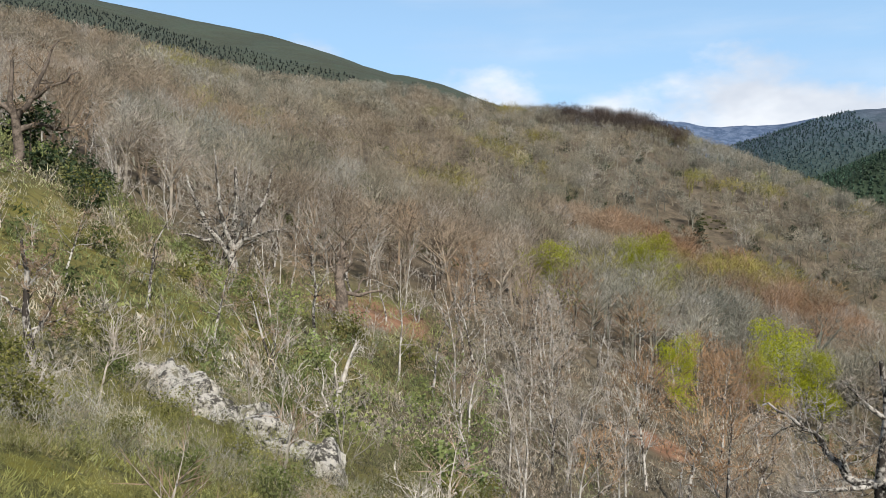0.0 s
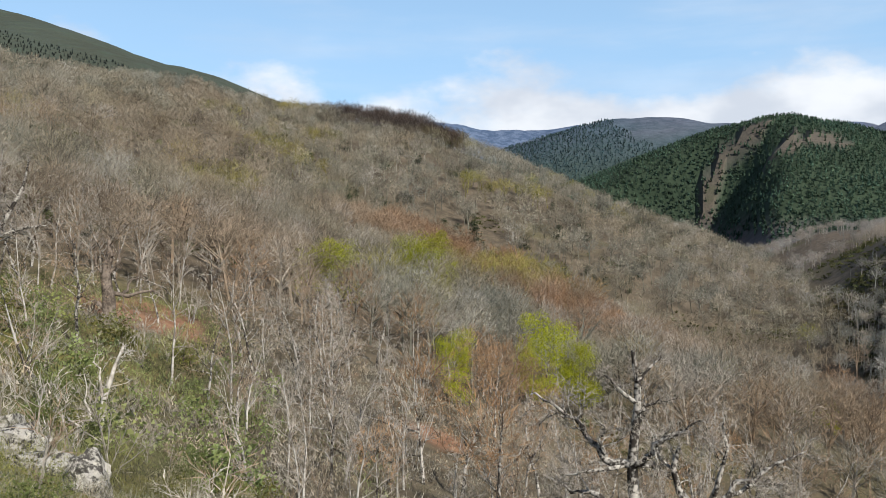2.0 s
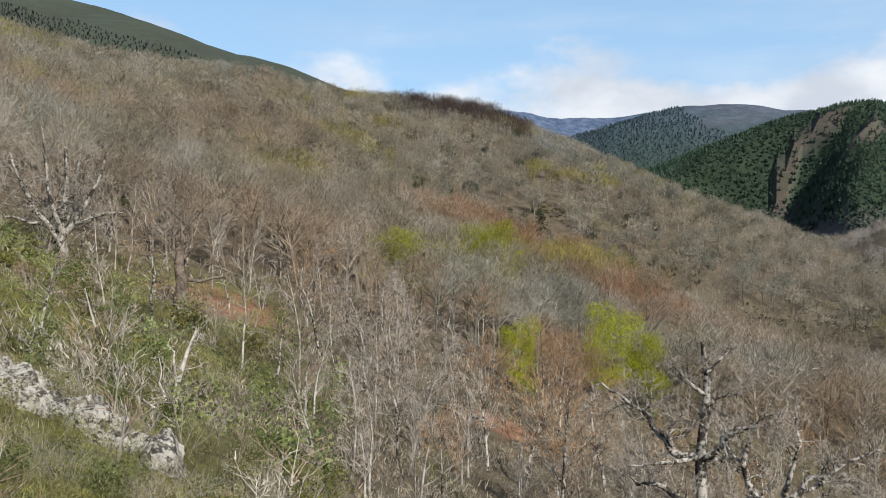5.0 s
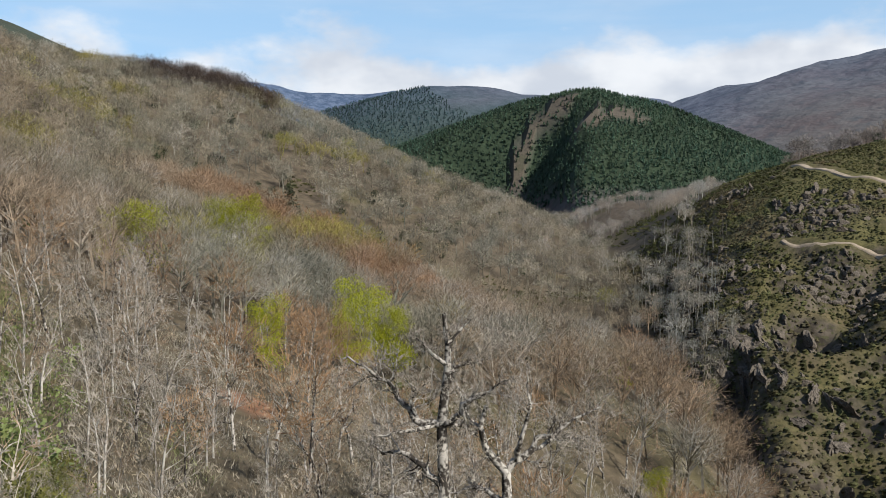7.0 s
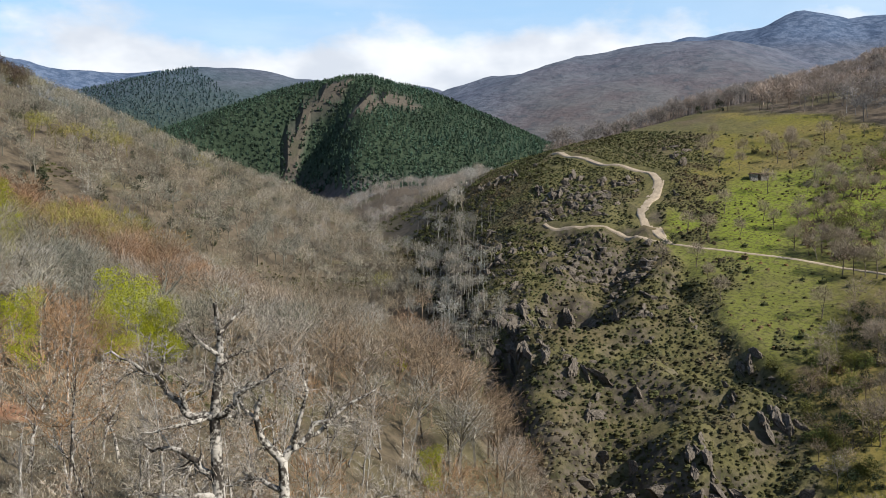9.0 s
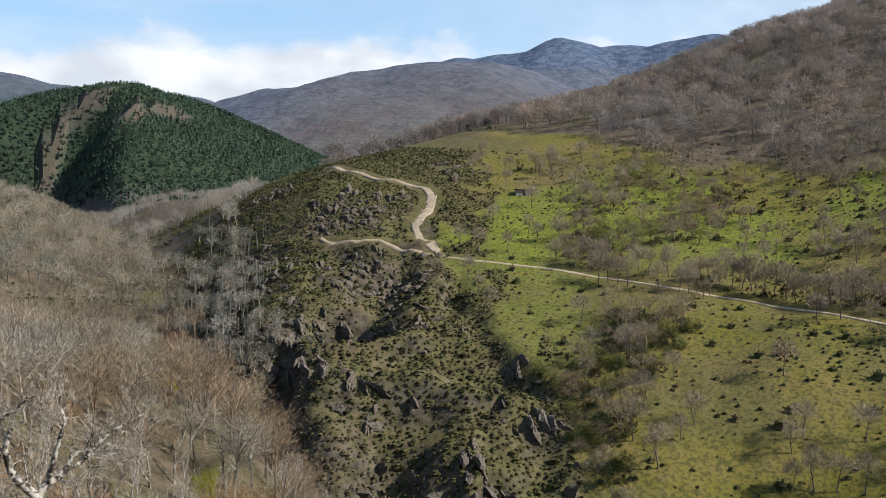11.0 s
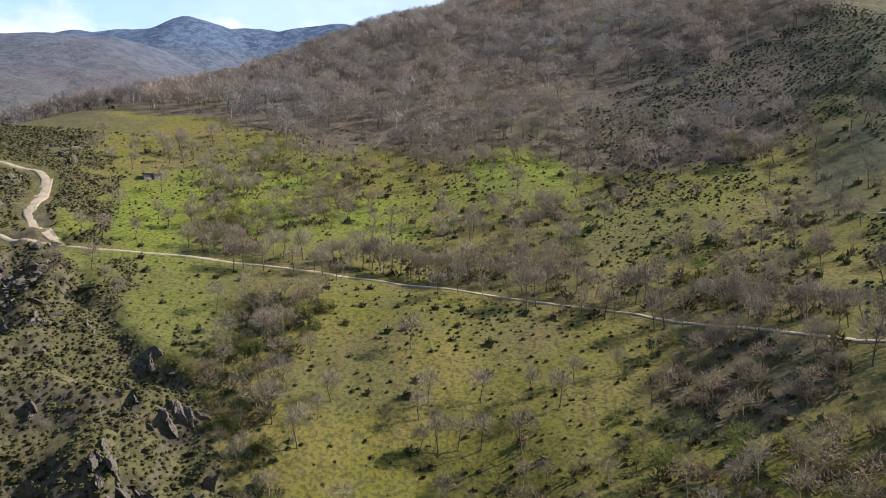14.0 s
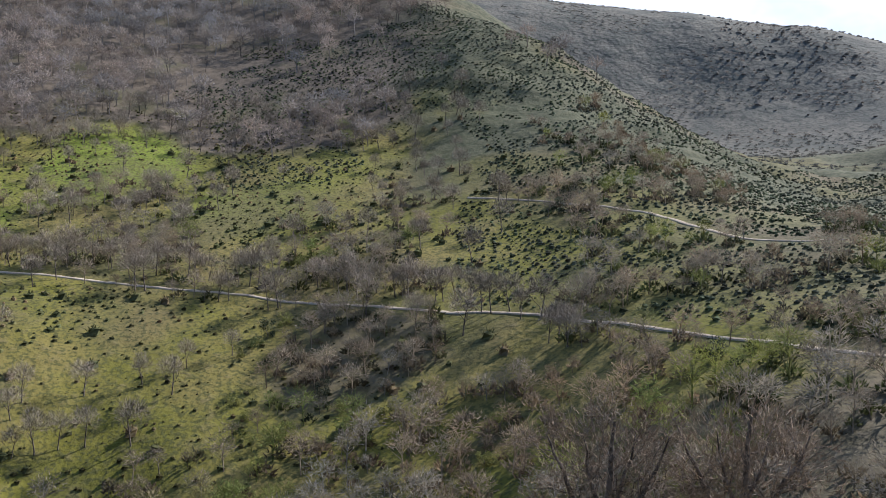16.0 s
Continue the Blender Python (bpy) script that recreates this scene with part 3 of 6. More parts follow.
# (shoots, angles, length ratio, segments, sides, where they start, twig width or 0 for wood)
FINE = [(9, (35, 80), 0.38, 4, 3, 0.2, 0), (7, (25, 80), 0.48, 3, 3, 0.15, 0), (8, (20, 65), 0.36, 1, 3, 0.1, 0.026), (2, (20, 55), 0.6, 1, 3, 0.2, 0.018)]
SLIM = [(14, (25, 65), 0.2, 2, 3, 0.3, 0), (8, (20, 55), 0.6, 1, 3, 0.15, 0.028), (3, (20, 45), 0.6, 1, 3, 0.2, 0.02)]
MIDDLE = [(9, (30, 75), 0.36, 2, 3, 0.28, 0), (10, (20, 70), 0.5, 1, 3, 0.1, 0.10), (2, (20, 60), 0.7, 1, 3, 0.2, 0.075)]
COARSE = [(8, (25, 75), 0.38, 1, 3, 0.28, 0.10), (9, (20, 75), 0.6, 1, 3, 0.1, 0.19)]


def mixed(levels, k):
    return [(max(1, round(a[0] * k)), *a[1:]) for a in levels]


def shrub_shape(seed, n, tall, wide, blade, width):
    """A bush of upright shoots, denser at its edge."""
    rng, b = random.Random(seed), Build()
    for _ in range(n):
        a, q = rng.uniform(0, 2 * math.pi), rng.random() ** 0.6
        p = Vector((math.cos(a) * q * wide, math.sin(a) * q * wide, tall * (1 - q * q) * rng.uniform(0.0, 0.8)))
        d = Vector((math.cos(a) * q * 0.9 + rng.gauss(0, 0.35), math.sin(a) * q * 0.9 + rng.gauss(0, 0.35), 0.8 + rng.gauss(0, 0.2))).normalized()
        b.sliver(p, d, blade * rng.uniform(0.6, 1.3), width, rng, Vector((math.cos(a) * q + rng.gauss(0, 0.3), math.sin(a) * q + rng.gauss(0, 0.3), 0.5)).normalized())
    return b.arrays()


def cushion_shape(seed, blades):
    """A low rounded shrub: a lumpy cushion with sprigs standing out of it."""
    rng, b = random.Random(seed), Build()
    n = 5
    for z, q in ((0.0, 0.6), (0.4, 0.5)):
        for k in range(n):
            a, s = 6.283 * (k + 0.5 * (z > 0.2)) / n, q * rng.uniform(0.7, 1.3)
            b.v.append((math.cos(a) * s, math.sin(a) * s, z * rng.uniform(0.7, 1.3) - 0.08 * (z == 0.0)))
    b.v.append((rng.uniform(-0.1, 0.1), rng.uniform(-0.1, 0.1), 0.66))
    for k in range(n):
        o = (k + 1) % n
        b.f += [(k, o, n + o), (k, n + o, n + k), (n + k, n + o, 2 * n)]
    for _ in range(blades):
        a, q = rng.uniform(0, 6.283), rng.random()
        u = Vector((math.cos(a) * q, math.sin(a) * q, 1.1 - q)).normalized()
        b.sliver(Vector((u.x * 0.5, u.y * 0.5, 0.15 + u.z * 0.42)), (u + Vector((rng.gauss(0, 0.4), rng.gauss(0, 0.4), 0.3))).normalized(), rng.uniform(0.25, 0.5), 0.16, rng, u)
    return b.arrays()


def tangle_shape(seed, n, long=0.36, thick=0.034):
    """A scrubby tangle of short stems and sprigs."""
    rng, b = random.Random(seed), Build()
    for _ in range(n):
        a, q = rng.uniform(0, 2 * math.pi), rng.random() ** 0.5
        p = Vector((math.cos(a) * q * 0.75, math.sin(a) * q * 0.75, 0.75 * (1 - q ** 2.5) * rng.random() ** 0.6))
        d = Vector((rng.gauss(0, 0.6), rng.gauss(0, 0.6), 0.9 + rng.gauss(0, 0.4))).normalized()
        b.sliver(p, d, rng.uniform(0.3, 1.0) * long, rng.uniform(0.4, 1.0) * thick, rng)
    return b.arrays()


def crown_twigs(b, rng, middle, wide, tall, n, length, width, wild=0.55, rise=0.6):
    """Fine twigs that fan out to a rounded, uneven crown."""
    lumps = [(rng.uniform(0, 6.283), rng.uniform(-0.3, 0.9), rng.uniform(-0.2, 0.25)) for _ in range(5)]
    for _ in range(n):
        a, h = rng.uniform(0, 2 * math.pi), rng.uniform(-0.55, 1.0)
        q = math.sqrt(max(0.0, 1 - h * h))
        out = 1 + sum(k * max(0.0, math.cos(a - la)) * max(0.0, 1 - abs(h - lh)) for la, lh, k in lumps)
        u = Vector((math.cos(a) * q, math.sin(a) * q, h))
        reach = out * (0.35 + 0.62 * rng.random() ** 0.7)
        p = middle + Vector((u.x * wide * reach, u.y * wide * reach, u.z * tall * reach))
        d = (u * 0.55 + Vector((rng.gauss(0, wild), rng.gauss(0, wild), rise + rng.gauss(0, 0.35)))).normalized()
        out_way = (u + Vector((rng.gauss(0, 0.22), rng.gauss(0, 0.22), rng.gauss(0, 0.22)))).normalized()
        b.sliver(p, d, length * rng.uniform(0.6, 1.3), width * rng.uniform(0.6, 1.4), rng, out_way)


def domed_shape(seed, limbs, n, width, length=0.24, sides=3, wild=0.55, rise=0.6):
    """A broad leafless tree one metre high, to be scaled: stem, limbs and a rounded crown of twigs."""
    rng, b = random.Random(seed), Build()
    lean = Vector((rng.gauss(0, 0.04), rng.gauss(0, 0.04), 0))
    fork = Vector((0, 0, 0.36)) + lean
    b.tube([Vector((0, 0, -0.06)), fork, fork + lean + Vector((0, 0, 0.4))], [0.02, 0.015, 0.003], sides)
    middle, wide, tall = Vector((0, 0, 0.62)) + lean * 2, rng.uniform(0.32, 0.43), rng.uniform(0.27, 0.34)
    for k in range(limbs):
        a = 6.283 * (k + rng.random() * 0.6) / limbs
        tip = middle + Vector((math.cos(a) * wide * 0.75, math.sin(a) * wide * 0.75, tall * rng.uniform(-0.3, 0.7)))
        b.sliver(fork + Vector((0, 0, rng.uniform(-0.08, 0.12))), (tip - fork).normalized(), (tip - fork).length, 0.022, rng)
    crown_twigs(b, rng, middle, wide, tall, n, length, width, wild, rise)
    return b.arrays()


def leafy_shape(seed, n, tall, wide, leaf, bottom=0.25, lobes=7):
    """Leaves gathered in uneven clumps round a crown's middle."""
    rng, b = random.Random(seed), Build()
    clumps = []
    for _ in range(lobes):
        a, q = rng.uniform(0, 2 * math.pi), rng.random() ** 0.5
        clumps.append((Vector((math.cos(a) * q * wide * 0.7, math.sin(a) * q * wide * 0.7, tall * rng.uniform(bottom, 0.9))), wide * rng.uniform(0.25, 0.55)))
    for _ in range(n):
        c, s = rng.choice(clumps)
        d = Vector((rng.gauss(0, 1), rng.gauss(0, 1), rng.gauss(0, 1))).normalized()
        b.leaf(c + d * s * rng.random() ** 0.4, leaf * rng.uniform(0.6, 1.4), rng)
    return b.arrays()


def pine_shape(seed, n, tall, wide):
    """A conifer: a stem and drooping boughs in narrowing whorls."""
    rng, b = random.Random(seed), Build()
    b.tube([Vector((0, 0, -0.5)), Vector((0, 0, tall * 0.9))], [tall * 0.018, 0.02], 3)
    for k in range(n):
        f = 0.12 + 0.88 * k / n
        a = k * 2.4 + rng.uniform(-0.4, 0.4)
        reach = wide * (1 - f) ** 0.8 * rng.uniform(0.75, 1.15) + 0.15 * wide
        d = Vector((math.cos(a), math.sin(a), -0.35)).normalized()
        b.sliver(Vector((0, 0, tall * f)), d, reach, reach * 1.0 + 0.3, rng)
    return b.arrays()


def scatter(step_m, x0, x1, y0, y1, seed):
    """Places on a loosened grid."""
    rng = np.random.default_rng(seed)
    x, y = np.meshgrid(np.arange(x0, x1, step_m), np.arange(y0, y1, step_m))
    x, y = x.ravel(), y.ravel()
    return x + rng.uniform(-0.5, 0.5, len(x)) * step_m, y + rng.uniform(-0.5, 0.5, len(x)) * step_m


def planted(name, shapes, x, y, sizes, tints, mat, label, category, seed=0, sink=0.05, squash=None):
    """Many plants as one object; each has its own turn, size and colour."""
    rng = np.random.default_rng(seed)
    pick, turn = rng.integers(0, len(shapes), len(x)), rng.uniform(0, 2 * math.pi, len(x))
    z = ground_z(x, y) - sink
    vs, fs, cs, base = [], [], [], 0
    for k, (v, f) in enumerate(shapes):
        m = np.where(pick == k)[0]
        if not len(m):
            continue
        c, s = np.cos(turn[m])[:, None], np.sin(turn[m])[:, None]
        q = np.stack([v[None, :, 0] * c - v[None, :, 1] * s, v[None, :, 0] * s + v[None, :, 1] * c, np.repeat(v[None, :, 2], len(m), 0)], -1)
        q = q * sizes[m][:, None, None] + np.stack([x[m], y[m], z[m]], 1)[:, None]
        vs.append(q.reshape(-1, 3))
        fs.append((f[None] + (base + np.arange(len(m)) * len(v))[:, None, None]).reshape(-1, 3))
        cs.append(np.repeat(tints[m], len(v), 0))
        base += len(m) * len(v)
    me = fast_mesh(name, np.vstack(vs), np.vstack(fs), mat, np.vstack(cs))
    return tagged(new(name, me), label, category, kind="stuff")


def joined(pair):
    (a, f), (b, g) = pair
    return np.vstack([a, b]), np.vstack([f, g + len(a)])


def tint_of(base, x, y, seed, spread=0.22):
    """Colours round a base, with neighbours alike and each plant a little apart."""
    rng = np.random.default_rng(seed)
    k = 1 + 1.3 * spread * fbm(x, y, 25, 3, seed) + rng.uniform(-1.5 * spread, 1.5 * spread, len(x))
    warm = 0.10 * fbm(x, y, 40, 3, seed + 5) + rng.uniform(-0.06, 0.06, len(x))
    return np.clip(np.asarray(base)[None] * np.stack([k * (1 + warm), k, k * (1 - warm)], 1), 0.01, 0.9)


def singled(tints, seed, pale=0.2, dark=0.16):
    """Some trees stand out: bleached with lichen, or dark."""
    q = np.random.default_rng(seed).random(len(tints))
    out = np.where((q < pale)[:, None], 0.45 * tints + 0.55 * np.array((0.37, 0.352, 0.315)), tints)
    return np.where((q > 1 - dark)[:, None], out * 0.58, out)


def blend(a, b, f):
    return a * (1 - f[:, None]) + b * f[:, None]


ROAD_UP = ((252, 232), (248, 224), (241, 207.5), (237.4, 195), (237.4, 185.5), (236.5, 177), (231.8, 170), (224.7, 166), (212, 160.6), (206.5, 156), (201.9, 150), (198, 144), (196.2, 138.6))
LANE = ((196.2, 138.6), (196.8, 128.4), (198.5, 119), (201, 105.5), (201.9, 92), (200, 79), (200, 65), (198.8, 51), (195, 37.5), (191.6, 25.4), (188.7, 14.3), (186, 4), (181.7, -3.6), (173, -16.4), (165, -26.3), (154, -45), (142, -53), (124, -59), (114, -62.6), (105, -66), (97, -69), (90, -73), (76, -80))
PATH = ((188, 177), (187.5, 173.6), (189.4, 167), (193, 158.8), (194, 148), (196.2, 138.6))
FOOTPATH = ((226, -55), (212, -70.7), (200, -80.7), (191, -87), (179.5, -91), (162, -93.3), (151, -99.7), (143, -106))


def off_road(x, y, room=2.6):
    """Whether a place keeps clear of the tracks, and of the view along them from above."""
    ok = np.ones(np.shape(x), bool)
    for line, extra in ((ROAD_UP, 1.2), (LANE, 0.0), (PATH, 0.0), (FOOTPATH, 0.0)):
        for (ax, ay), (bx, by) in zip(line[:-1], line[1:]):
            dx, dy = bx - ax, by - ay
            s = np.clip(((x - ax) * dx + (y - ay) * dy) / (dx * dx + dy * dy), 0, 1)
            ok &= np.hypot(x - ax - s * dx, y - ay - s * dy) > room + extra
    return ok


# ---- the woods on the western hillside ----
FAR_TREES = [domed_shape(100 + k, 6, 185, 0.0165, 0.15, 3, 0.75, 0.4) for k in range(9)]
EAST_TREES = [domed_shape(110 + k, 6, 185, 0.022, 0.15, 3, 0.75, 0.4) for k in range(8)]
FAR_FINE = [domed_shape(160 + k, 8, 260, 0.0095, 0.14, 3, 0.75, 0.45) for k in range(6)]
FAR_SLIM = [joined(tree_shape(120 + k, 1.0, 0.014, 0.3, [(48, (15, 40), 0.17, 1, 3, 0.12, 0.012)], 0.05, 0.1, 3)) for k in range(4)]
BRUSH = [domed_shape(170 + k, 8, 230, 0.0165, 0.13, 3, 0.8, 0.4) for k in range(6)]
MID_TREES = [domed_shape(140 + k, 12, 400, 0.0056, 0.13, 3, 0.7, 0.5) for k in range(7)]

GREY, BROWN, RUST, OLIVE, ASH, GLOOM = (0.222, 0.206, 0.16), (0.245, 0.19, 0.136), (0.252, 0.158, 0.097), (0.21, 0.19, 0.05), (0.228, 0.21, 0.166), (0.068, 0.052, 0.043)
x, y = scatter(7.3, -330, 420, 60, 640, 1)
b, r, e, sp = sides(x, y)
behind = np.interp(b, [-40, -26, -14, -3, 6, 12, 19, 26, 31, 36], [420, 450, 490, 540, 560, 560, 525, 505, 495, 640])
keep = (e < 0.5) & (r > 165) & (r < behind) & (b > -34) & (b < 42) & (fbm(x, y, 40, 3, 71) > -0.42)
x, y, b, r = x[keep], y[keep], b[keep], r[keep]
shoulder = step(r, 262, 225) * step(b, 3, 15)
tint = blend(tint_of(GREY, x, y, 1), tint_of(ASH, x, y, 2), step(b, 4, 12) * step(r, 225, 270))
tint = blend(tint, tint_of(BROWN, x, y, 3), np.clip(shoulder + 0.6 * step(fbm(x, y, 60, 3, 73), 0.05, 0.3) * step(b, 8, -2), 0, 1))
tint = blend(tint, tint_of(RUST, x, y, 4), np.clip(shoulder * step(fbm(x, y, 34, 3, 74), -0.4, 0.2), 0, 1))
tint = blend(tint, tint_of(OLIVE, x, y, 5), step(fbm(x, y, 28, 3, 75), 0.36, 0.46) * 0.9)
dark_stand = step(b, 6.0, 8) * step(b, 16.0, 14.5) * step(r + 25 * fbm(x, y, 40, 3, 86), 420, 440)
tint = blend(tint, tint_of(GLOOM, x, y, 6), dark_stand)
rng = np.random.default_rng(9)
tint = np.where((dark_stand > 0.5)[:, None], tint, singled(tint, 71, 0.05, 0.14))
tall = rng.uniform(7.4, 11.2, len(x)) + 1.5 * dark_stand
close = r < 285
planted("hillside_woods", FAR_TREES, x[~close], y[~close], tall[~close], tint[~close], WOODS, "bare grey and russet oak woods in bud on a hillside", "woods", 11)
planted("shoulder_woods", FAR_FINE, x[close], y[close], tall[close], tint[close], WOODS, "bare brown and russet oak woods on a rounded shoulder", "woods", 15)

x, y = scatter(6.6, 40, 160, 430, 560, 18)
b, r, e, sp = sides(x, y)
keep = (b > 6.2) & (b < 15.8) & (r > 438 + 14 * fbm(x, y, 30, 2, 127)) & (r < 545)
x, y = x[keep], y[keep]
planted("knoll_thicket", FAR_TREES, x, y, np.random.default_rng(16).uniform(4.0, 7.0, len(x)), tint_of(GLOOM, x, y, 58), WOODS, "dark dense thicket on a hilltop", "thicket", 40)

x, y = scatter(4.3, -120, 140, 40, 175, 2)
b, r, e, sp = sides(x, y)
keep = (e < 0.5) & (r > 104) & (r <= 165) & (b > -34) & (b < 52) & (fbm(x, y, 30, 3, 76) > -0.45)
x, y, b, r = x[keep], y[keep], b[keep], r[keep]
tint = blend(tint_of(GREY, x, y, 7), tint_of(BROWN, x, y, 8), step(fbm(x, y, 30, 3, 77) + 0.4 * step(b, 0, 15), -0.1, 0.3))
tint = blend(tint, tint_of(RUST, x, y, 9), step(fbm(x, y, 24, 3, 78) - 0.12 + 0.55 * step(b, 8, 26), 0.12, 0.4))
tint = blend(tint, tint_of(OLIVE, x, y, 10), step(fbm(x, y, 20, 3, 79), 0.3, 0.42) * 0.9)
rng = np.random.default_rng(10)
planted("slope_woods", MID_TREES, x, y, rng.uniform(5.5, 8.8, len(x)), singled(tint, 72), WOODS, "bare oaks in bud, grey, brown and olive", "woods", 12)

# pale trees along the stream and up the side valley
x, y = scatter(7.0, 60, 420, 60, 660, 3)
b, r, e, sp = sides(x, y)
near_stream = np.abs(b - stream_bearing(r)) * np.radians(1) * r
side_valley = (b > 34) & (b < 47) & (r > 350) & (r < 660) & (ground_z(x, y) < r * 0.035)
keep = ((near_stream < np.interp(r, [100, 200, 350, 640], [10, 26, 45, 60])) & (b < 54) & (r > 160) & ((sp < 0.3) | (b < 41.5))) | side_valley | ((e > 0.5) & (sp > 0.4) & (b < 41) & (r < 300) & (r > 200))
keep &= fbm(x, y, 25, 3, 81) > np.where(r > 215, -0.08, -0.5)
x, y, b, r = x[keep], y[keep], b[keep], r[keep]
tint = blend(tint_of((0.29, 0.275, 0.235), x, y, 13, 0.15), tint_of((0.265, 0.24, 0.21), x, y, 14), step(r, 300, 420))
rng = np.random.default_rng(13)
planted("streamside_woods", FAR_SLIM[:1] + FAR_FINE[:3] + FAR_TREES[:3], x, y, rng.uniform(5, 8.5, len(x)), tint, WOODS, "slender pale grey leafless trees along a stream", "woods", 14)

x, y = scatter(3.1, 90, 230, 90, 260, 17)
b, r, e, sp = sides(x, y)
keep = (sp > 0.3) & (b < 43.4 + 1.5 * fbm(x, y, 20, 2, 80)) & (b > 34) & (r < 300) & (r > 140)
x, y = x[keep], y[keep]
rng = np.random.default_rng(14)
planted("flank_woods", FAR_SLIM + FAR_FINE[:3], x, y, rng.uniform(4.0, 6.8, len(x)), tint_of((0.235, 0.223, 0.188), x, y, 12, 0.2), WOODS, "grey leafless trees on the foot of a rocky spur", "woods", 37)

# ---- the woods on the eastern slope ----
x, y = scatter(7.2, 215, 720, -230, 420, 4)
b, r, e, sp = sides(x, y)
edge = np.interp(b, [50, 57, 65, 75, 88, 100, 106, 130], [385, 415, 335, 325, 312, 290, 330, 330]) + 90 * fbm(x, y, 70, 4, 41) + np.random.default_rng(4).normal(0, 9, len(x))
crest = np.interp(b, [45, 57, 63, 69, 74, 80, 90, 97, 104], [520, 600, 575, 640, 690, 715, 725, 640, 480])
keep = (e > 0.5) & (r > edge) & (r < crest) & (b > 47) & (b < 98 + 16 * fbm(x, y, 60, 4, 82) + np.random.default_rng(3).normal(0, 2.5, len(x))) & (fbm(x, y, 34, 4, 83) > -0.12 - 0.1 * step(r, 350, 420))
keep &= ~((b > 90) & (r > 470) & (fbm(x, y, 70, 3, 84) > -0.1))
x, y, b, r = x[keep], y[keep], b[keep], r[keep]
tint = blend(tint_of((0.188, 0.158, 0.138), x, y, 15, 0.34), tint_of((0.19, 0.172, 0.16), x, y, 16, 0.3), step(fbm(x, y, 60, 3, 85), -0.1, 0.3))
rng = np.random.default_rng(15)
planted("eastern_woods", EAST_TREES, x, y, rng.uniform(7.0, 11.6, len(x)), tint, WOODS, "leafless brown oak woods above the pasture", "woods", 16)

GULLY_LINE = ((130, 150, 165, 190), (63.6, 63.4, 64.8, 67.2))  # distance, bearing

# thickets among the pasture and round the lane
x, y = scatter(3.7, 40, 300, -120, 180, 5)
b, r, e, sp = sides(x, y)
lane_r = np.interp(b, [47, 55, 65.6, 75.6, 88.8, 99, 115, 129], [258, 240, 222, 205.5, 186, 167, 137, 116])
hedge = step(np.abs(r - lane_r), 9, 4) * step(b, 60, 66) * (fbm(x, y, 16, 3, 90) > -0.25)
clump = step(fbm(x, y, 30, 3, 91), 0.27, 0.33) * (r > lane_r) * (b > 62)
gully = (np.abs(b - np.interp(r, GULLY_LINE[0], GULLY_LINE[1]) + 1.2 * fbm(x, y, 20, 2, 93)) < 2.9) & (r < 198) & (r > 128)
lower = (b > 92 + 10 * fbm(x, y, 30, 3, 92)) & (r < lane_r) & (fbm(x, y, 22, 3, 94) > -0.22)
upper = (b > 92) & (b < 112) & (r > lane_r) & (r < 235) & (fbm(x, y, 26, 3, 95) > -0.05)
east_end = (b > 112) & (b < 132) & (r > 150) & (r < 300) & (fbm(x, y, 30, 3, 96) > 0.0)
foot = ((b > 62) & (r < 134 + 5 * fbm(x, y, 14, 2, 97)) & (r > 95)) | ((b > 98) & (b < 132) & (r > 58) & (r < 110))
chance = np.random.default_rng(6).random(len(x))
keep = ((e > 0.5) | ((b > 98) & (r > 58))) & (sp < 0.5) & ((hedge * 0.8 > chance) | (clump * 0.8 > chance) | (gully & (chance < 0.8)) | (lower & (chance < 0.78)) | (upper & (chance < 0.75)) | (east_end & (chance < 0.5)) | (foot & (chance < 0.7)))
keep &= off_road(x, y, 1.9)
x, y, b, r = x[keep], y[keep], b[keep], r[keep]
tint = blend(tint_of((0.185, 0.146, 0.104), x, y, 17), tint_of((0.2, 0.17, 0.132), x, y, 18), step(fbm(x, y, 18, 3, 98), -0.1, 0.2))
tint = blend(tint, tint_of((0.140, 0.154, 0.042), x, y, 19), step(fbm(x, y, 12, 2, 99), 0.42, 0.5))
rng = np.random.default_rng(17)
planted("pasture_thickets", BRUSH, x, y, rng.uniform(2.8, 7.0, len(x)), tint, WOODS, "bare scrubby trees in hedges and thickets on pasture", "thicket", 18)

low = np.random.default_rng(48).random(len(x)) < 0.45 + 0.55 * (b > 91)
bx, by = x[low] + 1.2, y[low] - 0.9
clear = off_road(bx, by, 2.0)
bx, by = bx[clear], by[clear]
rng = np.random.default_rng(49)
planted("pasture_bushes", [shrub_shape(240 + k, 46, 0.8, 0.65, 0.4, 0.2) for k in range(5)], bx, by, rng.uniform(1.1, 2.9, len(bx)), blend(tint_of((0.052, 0.059, 0.021), bx, by, 50, 0.35), tint_of((0.125, 0.098, 0.066), bx, by, 51, 0.3), step(fbm(bx, by, 20, 3, 52), -0.3, 0.15)), WOODS, "dark green and brown bushes under bare trees", "bushes", 53)

